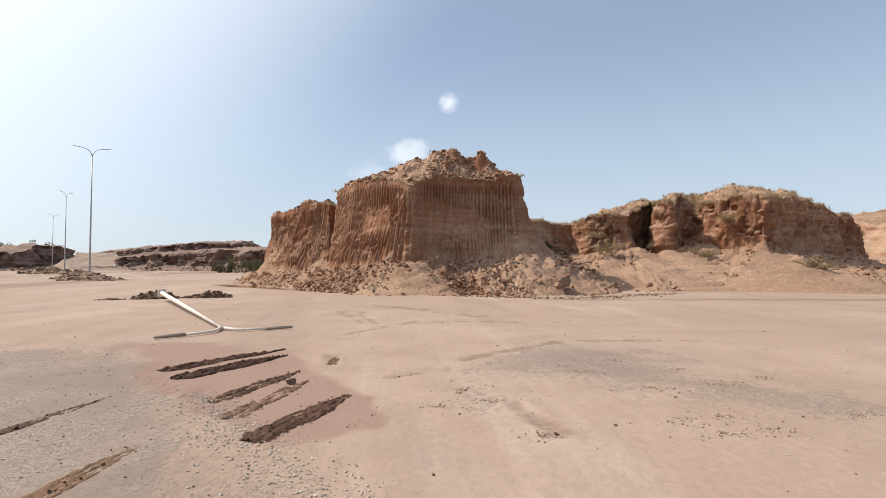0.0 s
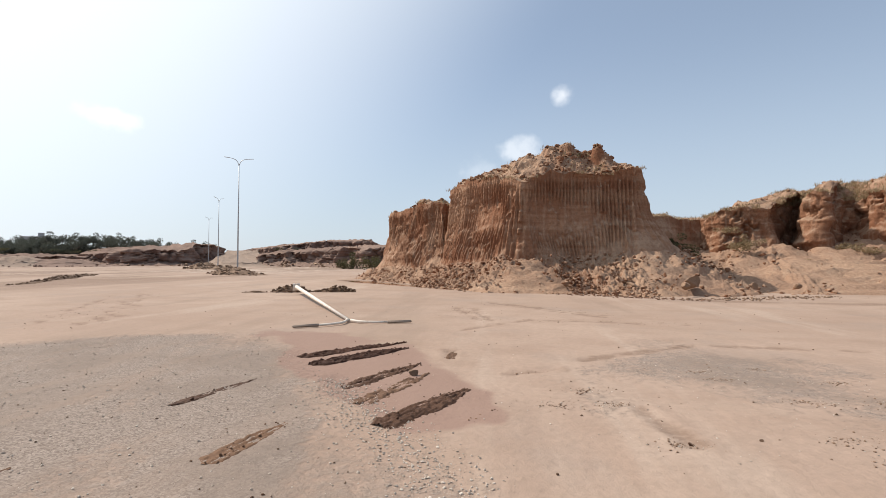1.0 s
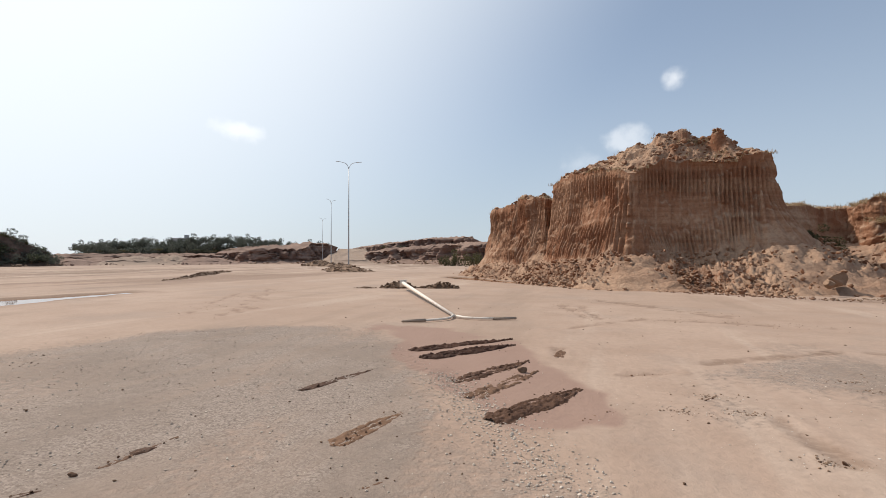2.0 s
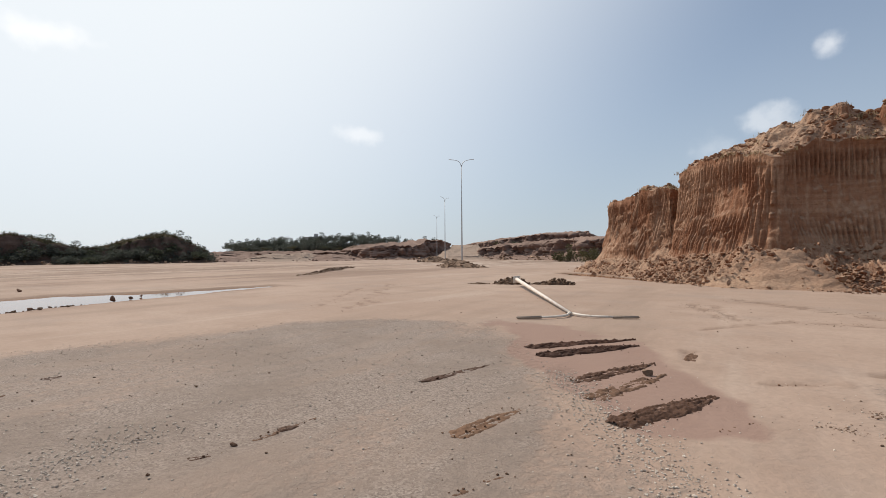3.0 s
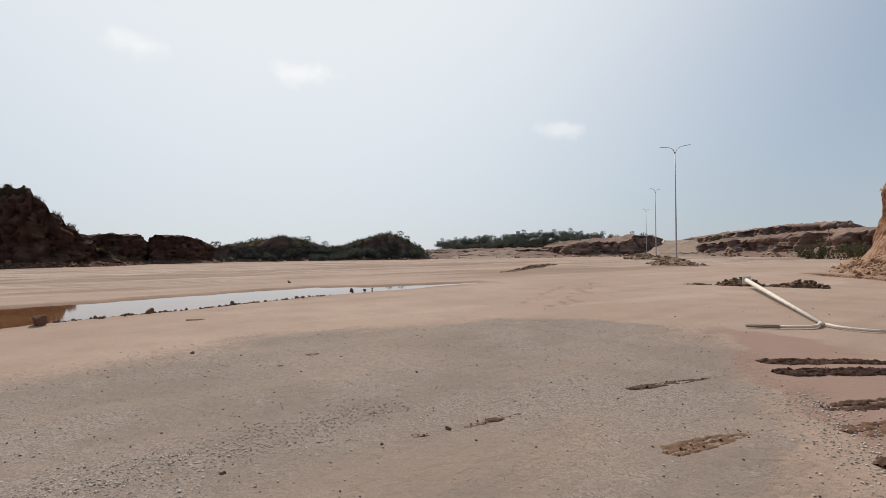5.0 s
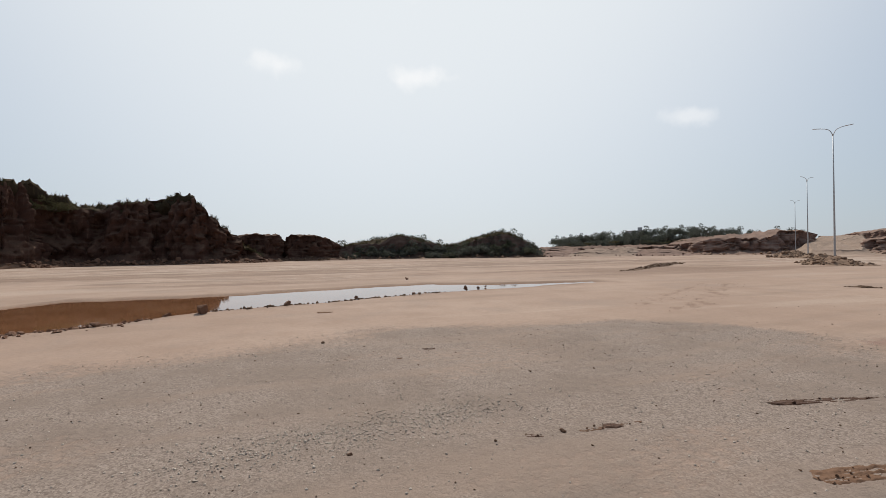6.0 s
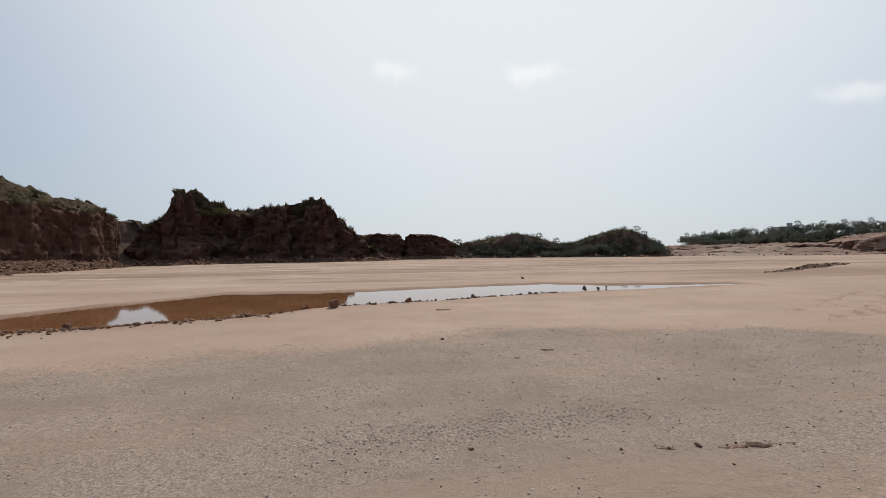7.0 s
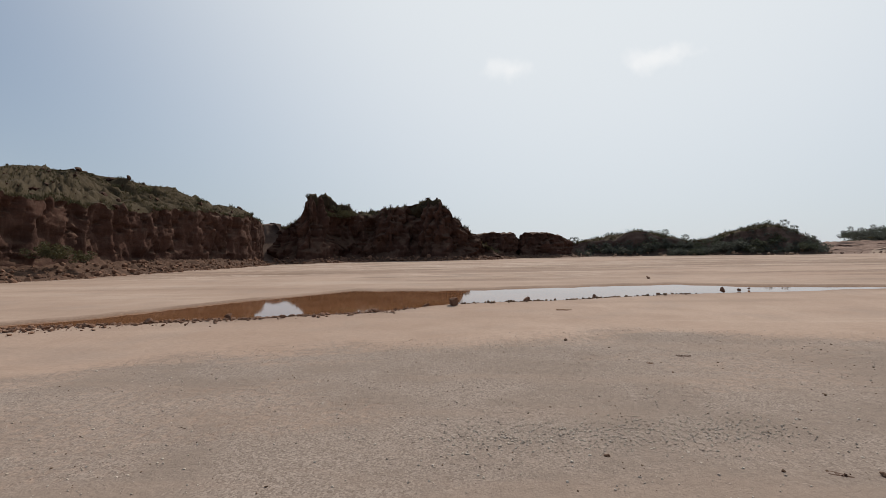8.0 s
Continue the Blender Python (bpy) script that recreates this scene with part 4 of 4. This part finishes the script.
for az, d, z, size in ((133.5, 50, 1.5, 0.75), (132.3, 52, 1.3, 0.7), (134.6, 49.5, 1.7, 0.6), (108.0, 95, 8.6, 1.0), (106.6, 95, 8.6, 0.9), (105.6, 96, 8.4, 0.9), (102, 96, 8.6, 0.6)):
    bush(polar(az, d, z), size, "pale", "olive scrub clinging to the dark cliff", "scrub on the dark cliff", 0.9, rng.randint(99))
for az, d, z, size in ((126.6, 70, 9.4, 0.5), (128.5, 70, 9.6, 0.35), (121.5, 74, 8.9, 0.4), (134, 66, 9.6, 0.5)):
    bush(polar(az, d, z), size, "pale", "small thin shrub on the cliff top", "shrubs on the cliff top", 1.1, rng.randint(99))


for az, d, z, size in ((-24.6, 36.8, 2.2, 0.5), (-25.4, 37.2, 2.6, 0.45), (-23.4, 37.2, 3.4, 0.35), (-32.6, 40.2, 2.2, 0.45), (-34.5, 39.6, 2.0, 0.4), (-30.0, 37, 1.3, 0.35), (-36.6, 41.0, 4.6, 0.4), (-43.0, 39.2, 1.3, 0.5), (-44.2, 39.0, 1.2, 0.4), (-33.0, 46.4, 5.6, 0.45), (-36, 46, 5.9, 0.45), (-26, 43, 4.9, 0.4), (-8.5, 31.0, 7.7, 0.35), (-11, 31.2, 7.7, 0.3),
                       (-50, 78, 3.5, 0.8), (-52, 84, 6.5, 0.8), (-49, 86, 7.2, 0.7), (7.2, 38.5, 5.7, 0.4), (8.8, 39.5, 5.8, 0.35)):
    bush(polar(az, d, z), size, "dry", "tan dried-out shrub on the clay slope", "dry shrubs on the slopes", 0.7, rng.randint(99))
for k in range(46):
    az = rng.uniform(10, 56)
    if 27.5 < az < 31:
        continue
    d = rng.uniform(120, 145) if az < 28 else rng.uniform(138, 160)
    bush(polar(az, d, (4.2 if az < 28 else 3.4) - 0.4), rng.uniform(0.25, 0.6), "dark" if k % 3 else "pale", "low scrub on a far clay terrace", "scrub on the terraces", 0.7, rng.randint(99))


# ---- street lamps ----
def street_lamp(material, label):
    thing = tagged(new("street_lamp"), label, "street lamp")
    bm = bmesh.new()
    tube(bm, [(0, 0, 0), (0, 0, 0.02), (0, 0, 5.5), (0, 0, 11.0)], [0.088, 0.088, 0.062, 0.034], 14)
    part("pole", bm, material, thing)
    bm = bmesh.new()
    bmesh.ops.create_cube(bm, size=1.0, matrix=Matrix.Translation((0, 0, 0.015)) @ Matrix.Diagonal((0.32, 0.32, 0.025, 1)))
    bmesh.ops.bevel(bm, geom=bm.edges, offset=0.006, segments=1, affect="EDGES")
    part("base_plate", bm, material, thing)
    for side in (-1, 1):
        bm = bmesh.new()
        path = [(0, 0, 10.80), (side * 0.06, 0, 11.02), (side * 0.16, 0, 11.26), (side * 0.32, 0, 11.42), (side * 0.55, 0, 11.52), (side * 0.86, 0, 11.58)]
        tube(bm, path, [0.034, 0.033, 0.031, 0.029, 0.027, 0.026], 10)
        arm = part("arm", bm, material, thing)
        bm = bmesh.new()
        bmesh.ops.create_cube(bm, size=1.0, matrix=pose(side * 1.12, 0, 11.61, 0, -side * 6, 0) @ Matrix.Diagonal((0.62, 0.075, 0.05, 1)))
        for v in bm.verts:
            if abs(v.co.x) > 1.2:
                v.co.y *= 0.75
        bmesh.ops.bevel(bm, geom=bm.edges, offset=0.018, segments=2, affect="EDGES")
        part("lamp_head", bm, LAMP_GREY, arm, "slim brownish lamp head")
    return thing


row_turn = 30.0
first = street_lamp(STEEL, "tall galvanised double-arm street lamp standing in an earth mound")
tagged(first, group="row of street lamps")
first.matrix_basis = pose(-26.9, 47.7, 0.45, 0, 0, row_turn)
copy_thing(first, pose(-46.1, 75.6, 0.1, 0, 0, row_turn + 58))
copy_thing(first, pose(-66.8, 105.6, -0.4, 0, 0, row_turn + 58))
fallen = street_lamp(WHITE_PAINT, "dusty white double-arm street lamp lying fallen on the ground")
# the axis runs from the base on the clods down to the arms on the ground
foot_at, neck_at = Vector((-9.85, 22.6, 0.36)), Vector((-3.72, 11.95, 0.07))
axis = (neck_at - foot_at).normalized()
across = Vector((0, 0, 1)).cross(axis).normalized()
turn = Matrix((across, axis.cross(across), axis)).transposed().to_4x4()
fallen.matrix_basis = Matrix.Translation(neck_at - axis * 11.0) @ turn


# ---- heaps, mud and loose stones ----
def earth_heap(place, length, width, tall, turn, seed, label, material=CLOD_MID, count=160, size=(0.05, 0.2)):
    nu, nv = 40, 24
    u, v = np.meshgrid(np.linspace(-1, 1, nu), np.linspace(-1, 1, nv))
    r = np.hypot(u, v) + 0.25 * fbm(u * 2, v * 2, seed, 3, seed)
    z = tall * np.clip(1 - r, -0.08, 1) ** 1 * (1 + 0.5 * fbm(u * 5, v * 5, 0, 3, seed + 1)) - 0.02
    P = np.stack([u * length / 2, v * width / 2, z], -1)
    thing = tagged(new("earth_heap"), label, "earth heap")
    thing.matrix_basis = pose(place[0], place[1], 0.0, 0, 0, turn)
    child("soil", mesh_of("soil", P.reshape(-1, 3), grid_faces(nv, nu), material), thing)
    rr = np.random.RandomState(seed)
    i, j = rr.randint(2, nv - 2, count), rr.randint(2, nu - 2, count)
    keep = r[i, j] < 0.98
    child("crumb_cover", mesh_of("crumb_cover", *heap(P[i, j][keep], size[0] + (size[1] - size[0]) * rr.rand(keep.sum()) ** 2, PEBBLES, seed), material, False), thing, kind="stuff")
    return thing


earth_heap((-26.0, 46.4), 5.5, 3.4, 0.75, 10, 501, "earth heap round the foot of a street lamp", count=260)
earth_heap((-29.6, 50.5), 4.5, 3.0, 0.8, 40, 502, "earth heap beside a street lamp", count=160)
earth_heap((-44.2, 72.4), 6.5, 5, 0.8, 30, 503, "earth heap round the foot of a street lamp", count=200, size=(0.08, 0.3))
earth_heap((-48.0, 74.0), 5.5, 4, 0.9, 30, 504, "earth heap in the row of street lamps", count=160, size=(0.08, 0.3))
earth_heap((-65, 102.5), 8, 5, 0.9, 30, 505, "earth heap round the foot of a street lamp", count=160, size=(0.08, 0.3))
earth_heap((-9.9, 22.6), 2.2, 0.9, 0.34, 15, 506, "brown clods under the fallen lamp's base", CLOD_DARK, 130, (0.04, 0.13))
earth_heap((-8.0, 23.2), 2.2, 0.9, 0.28, 12, 507, "row of brown clods beside the fallen lamp", CLOD_DARK, 130, (0.04, 0.13))
earth_heap((-11.4, 22.0), 1.6, 0.35, 0.10, 12, 508, "low streak of brown clods", CLOD_DARK, 50, (0.03, 0.07))
earth_heap((-33.5, 34.5), 25, 1.1, 0.26, 122, 509, "long low ridge of dark earth on the flats", CLOD_DARK, 300, (0.05, 0.14))


def mud_ridge(a, b, width, tall, material, label, seed):
    a, b = np.array(a), np.array(b)
    length = float(np.hypot(*(b - a)))
    nu, nv = int(length / 0.016), int(width * 1.6 / 0.012)
    u, v = np.meshgrid(np.linspace(0, length, nu), np.linspace(-0.8, 0.8, nv) * width)
    edge = np.abs(v) / width * 2 / (1 - 0.75 * smooth(u / length, 0.55, 1.0)) + 0.55 * fbm(u * 3, v * 6, 0, 5, seed, 0.65) + 0.6 * np.maximum(0, 0.08 - u / length) * 12
    body = smooth(1.35 - edge, 0.0, 0.5)
    crest = np.maximum(0.55 * fbm(u * 2.5, v * 34, 0, 4, seed + 1, 0.6) + 0.6 * fbm(u * 16, v * 22, 0, 4, seed + 2, 0.7), -0.45)
    z = 0.42 * tall * body * (0.8 + 1.3 * crest) - 0.012
    turn = math.degrees(math.atan2(b[1] - a[1], b[0] - a[0]))
    ob = new("mud_ridge", mesh_of("mud_ridge", np.stack([u, v, z], -1).reshape(-1, 3), grid_faces(nv, nu), material))
    ob.matrix_basis = pose(a[0], a[1], 0.012, 0, 0, turn)
    tagged(ob, label, "mud", "churned mud ridges")
    rr = np.random.RandomState(seed)
    k = int(170 * length * (width + 0.1))
    p = np.stack([rr.rand(k) * length * 0.95, rr.normal(size=k) * width * 0.3, 0.25 * tall * rr.rand(k)], -1)
    child("crumb_cover", mesh_of("crumb_cover", *heap(p, 0.004 + 0.016 * rr.rand(k) ** 3, CHIPS, seed, 0.4, 0.8), material, False), ob, kind="stuff")
    return ob


for k, (a, b, width, tall, material) in enumerate((
        ((-3.15, 7.6), (-1.75, 9.2), 0.26, 0.10, MUD_BLACK), ((-2.75, 7.05), (-1.6, 8.6), 0.32, 0.11, MUD_BLACK), ((-1.85, 5.85), (-1.15, 7.4), 0.26, 0.08, MUD),
        ((-1.5, 5.25), (-0.95, 6.75), 0.28, 0.07, MUD_BROWN), ((-1.1, 4.6), (-0.35, 6.0), 0.30, 0.09, MUD), ((-3.45, 4.95), (-3.1, 6.2), 0.13, 0.05, MUD), ((-2.2, 3.6), (-2.0, 4.6), 0.2, 0.05, MUD_DRY),
        ((-0.3, 4.9), (0.05, 5.3), 0.14, 0.02, MUD_DRY))):
    mud_ridge(a, b, width, tall, material, "dark wet churned mud ridge on reddish clay" if material in (MUD, MUD_BLACK) else "drying brown mud ridge on the gravel", 600 + k * 5)
SMALL_MARKS = (((0.22, 6.85), (0.75, 7.18), 0.07, 0.02, MUD_DRY),
               ((-0.78, 7.77), (-0.74, 8.5), 0.16, 0.05, MUD_BROWN),
               ((0.93, 5.97), (1.11, 6.23), 0.08, 0.03, MUD_BROWN),
               ((-3.61, 2.69), (-3.57, 3.37), 0.08, 0.04, MUD_BROWN),
               ((-3.62, 2.96), (-3.54, 3.13), 0.10, 0.06, MUD),
               ((-3.72, 2.2), (-3.62, 2.33), 0.06, 0.04, MUD),
               ((-1.73, 2.71), (-1.49, 3.25), 0.11, 0.04, MUD_BROWN),
               ((-7.62, 2.63), (-7.61, 2.84), 0.12, 0.05, MUD),
               ((-7.16, 2.05), (-7.16, 2.14), 0.08, 0.04, MUD_BROWN),
               ((-13.49, 1.69), (-13.45, 2.11), 0.25, 0.06, MUD_DRY))
for k, (a, b, width, tall, material) in enumerate(SMALL_MARKS):
    mud_ridge(a, b, width, tall, material, "thin crumbly streak of brown mud on the ground", 800 + k * 5)
rock("mud_clod", (-1.15, 6.6, 0.02), 0.07, CLOD_MID, "round brown mud clod on a mud ridge", "clod", seed=3)

for k, (x, y, size) in enumerate(((-14.6, -1.17, 0.25), (-15.7, 1.09, 0.17), (-18.64, 8.44, 0.14), (-19.05, 9.2, 0.09), (-27.01, 8.51, 0.15), (-13.1, -3.2, 0.13), (-11.2, -8.4, 0.14), (-12.2, -6.9, 0.12), (-14.5, -2.0, 0.12), (-17.0, 3.5, 0.10), (-17.6, 5.8, 0.10), (-19.7, 9.9, 0.08))):
    rock("rock", (x, y, -0.01), size, CLOD_RED, "dark brown earth lump at the puddle's edge", "rock", "lumps along the puddle", k)
for k, (x, y, size) in enumerate(((-3.9, 0.7, 0.034), (-3.66, 2.55, 0.03), (-3.7, 1.9, 0.02), (-5.4, 4.3, 0.02), (-8.9, 1.2, 0.04), (-6.6, 2.2, 0.018), (-2.9, 4.4, 0.016), (1.62, 4.5, 0.025))):
    rock("mud_clod", (x, y, 0.005), size, MUD_BROWN, "small brown clod of mud on the gravel", "clod", "clods on the gravel", 60 + k)
for k, (x, y, size) in enumerate(((8.7, 23.6, 0.5), (3.2, 24.4, 0.22), (6.1, 23.6, 0.26), (11.5, 24.0, 0.24), (13.8, 24.8, 0.2), (8.1, 22.7, 0.25))):
    rock("boulder", (x, y, 0.35), size, CLOD, "broken tan clay boulder at the cliff's foot", "boulder", "boulders under the cliff", 20 + k)


def scatter(name, label, n, where, sizes, shapes, material, seed, flat=0.7):
    rr = np.random.RandomState(seed)
    p = where(rr, n)
    x, y = p[:, 0], p[:, 1]
    z = ground_height(x, y)
    ob = new(name, mesh_of(name, *heap(np.stack([x, y, z], -1), sizes[0] + (sizes[1] - sizes[0]) * rr.rand(len(p)) ** 3, shapes, seed, 0.5, flat), material, False))
    return tagged(ob, label, "stones", kind="stuff")




def in_gravel(rr, n):
    x, y = rr.uniform(-10.5, 3, n), rr.uniform(-6, 10, n)
    d = inside_distance(x, y, GRAVEL_RING)
    dense = smooth(fbm(x * 0.5 + 0.25 * y, y * 0.9 - 0.3 * x, 0, 3, 71), -0.2, 0.35)
    keep = (d + 0.4 * fbm(x, y, 0, 3, 72) > 0) & (np.hypot(x, y) > 1.0) & (rr.rand(n) < 0.25 + 0.75 * dense)
    return np.stack([x, y], -1)[keep]


def along(a, b, spread):
    return lambda rr, n: np.array(a) + np.outer(rr.rand(n), np.array(b) - np.array(a)) + rr.normal(size=(n, 2)) * spread


scatter("gravel", "small loose grey and tan gravel stones", 20000, in_gravel, (0.004, 0.0165), CHIPS, GRAVEL, 81)
scatter("gravel", "small dark stones and mud crumbs among the gravel", 3800, in_gravel, (0.004, 0.015), CHIPS, CLOD_DARK, 97)
scatter("gravel", "ridge of coarser pale gravel", 2600, along((-4.15, -0.6), (-4.6, 2.4), 0.2), (0.004, 0.016), CHIPS, GRAVEL, 82)
scatter("gravel", "coarser gravel along the edge of the patch", 2600, along((-0.2, 3.3), (-2.2, 6.2), 0.2), (0.004, 0.018), CHIPS, GRAVEL, 83)
def clumped(spots, spread):
    """Places in clumps round the spots, thinning outwards."""
    def where(rr, n):
        pick = np.array(spots)[rr.randint(len(spots), size=n)]
        return pick + rr.normal(size=(n, 2)) * (spread * 2.2, spread) * (0.3 + 1.6 * rr.rand(n) ** 2)[:, None]
    return where


GRIT_SPOTS = [(0.67, 5.47), (1.26, 5.63), (1.06, 6.19), (1.56, 4.46), (3.43, 6.0), (4.34, 6.99), (4.32, 6.08), (5.14, 6.37), (3.05, 4.78), (3.51, 4.82), (3.2, 4.36), (3.64, 4.39), (2.75, 7.35), (3.62, 7.68), (5.0, 4.76), (2.94, 6.94)]
scatter("gravel", "clumps of dark grit washed onto the sand", 1500, clumped(GRIT_SPOTS, 0.10), (0.003, 0.017), CHIPS, CLOD_MID, 84)
scatter("gravel", "clumps of pale grit washed onto the sand", 1100, clumped(GRIT_SPOTS, 0.16), (0.003, 0.014), CHIPS, GRAVEL, 85)
scatter("gravel", "thin scatter of gravel on the sand", 500, lambda rr, n: rr.normal(size=(n, 2)) * (1.9, 1.3) + (3.2, 6.6), (0.003, 0.014), CHIPS, GRAVEL, 86)
scatter("clods", "row of small dark earth clods along the puddle", 260, along((-15.0, -1.0), (-17.9, 7.2), 0.14), (0.015, 0.10), PEBBLES, CLOD_DARK, 87)
scatter("clods", "broken reddish earth along the puddle's edge", 1500, along((-10.0, -11.8), (-13.6, -2.8), 0.33), (0.012, 0.10), PEBBLES, CLOD_RED, 88)
scatter("clods", "scattered small earth clods on the flats", 260, lambda rr, n: np.stack([rr.uniform(-9, 9, n), rr.uniform(1, 16, n)], -1), (0.006, 0.026), PEBBLES, CLOD_DARK, 89)
scatter("clods", "crumbs thrown up by turning wheels", 420, lambda rr, n: np.array([(-9.6, 10.4), (-10.7, 10.2)])[rr.randint(2, size=n)] + np.outer(rr.rand(n) * 11, (-0.53, 0.88)) + rr.normal(size=(n, 2)) * 0.35, (0.004, 0.022), PEBBLES, CLOD_MID, 90)
scatter("clods", "crumbs along old wheel tracks", 300, along((-1.5, 16.4), (-0.3, 12.9), 0.3), (0.004, 0.018), PEBBLES, CLOD_MID, 91)
scatter("clods", "crumbs along old wheel tracks", 300, along((-0.4, 18.4), (3.0, 14.3), 0.3), (0.004, 0.02), PEBBLES, CLOD_MID, 92)
scatter("clods", "crumbs along old wheel tracks", 300, along((0.9, 13.3), (4.6, 12.7), 0.35), (0.004, 0.02), PEBBLES, CLOD_MID, 93)
scatter("clods", "broken clay spilled along the cliff's foot", 900, along((-2.6, 27.2), (7.7, 20.9), 0.3), (0.01, 0.09), PEBBLES, CLOD_RED, 95)
scatter("clods", "broken clay spilled along the cliff's foot", 500, along((7.7, 20.9), (15.0, 24.2), 0.35), (0.01, 0.09), PEBBLES, CLOD_MID, 96)


# ---- a small house far off among the trees ----
def box(sx, sy, sz, x=0, y=0, z=0, bevel=0.03):
    bm = bmesh.new()
    bmesh.ops.create_cube(bm, size=1.0, matrix=Matrix.Translation((x, y, z + sz / 2)) @ Matrix.Diagonal((sx, sy, sz, 1)))
    bmesh.ops.bevel(bm, geom=bm.edges, offset=bevel, segments=1, affect="EDGES")
    return bm


house = tagged(new("house"), "small flat-roofed grey house far off among trees", "house")
house.matrix_basis = pose(*polar(46.7, 250, 1.2), 0, 0, 46.7)
part("wall", box(7.5, 7, 8.6), CONCRETE, house)
part("roof", box(7.9, 7.4, 0.3, 0, 0, 8.6), CONCRETE, house)
part("stair_tower", box(2.0, 2.4, 1.6, 2.4, 0, 8.9), CONCRETE, house)
for k in (-2.2, 0.0, 2.2):
    part("window", box(1.1, 0.12, 1.4, k, -3.52, 6.0), WINDOW_GLASS, house)
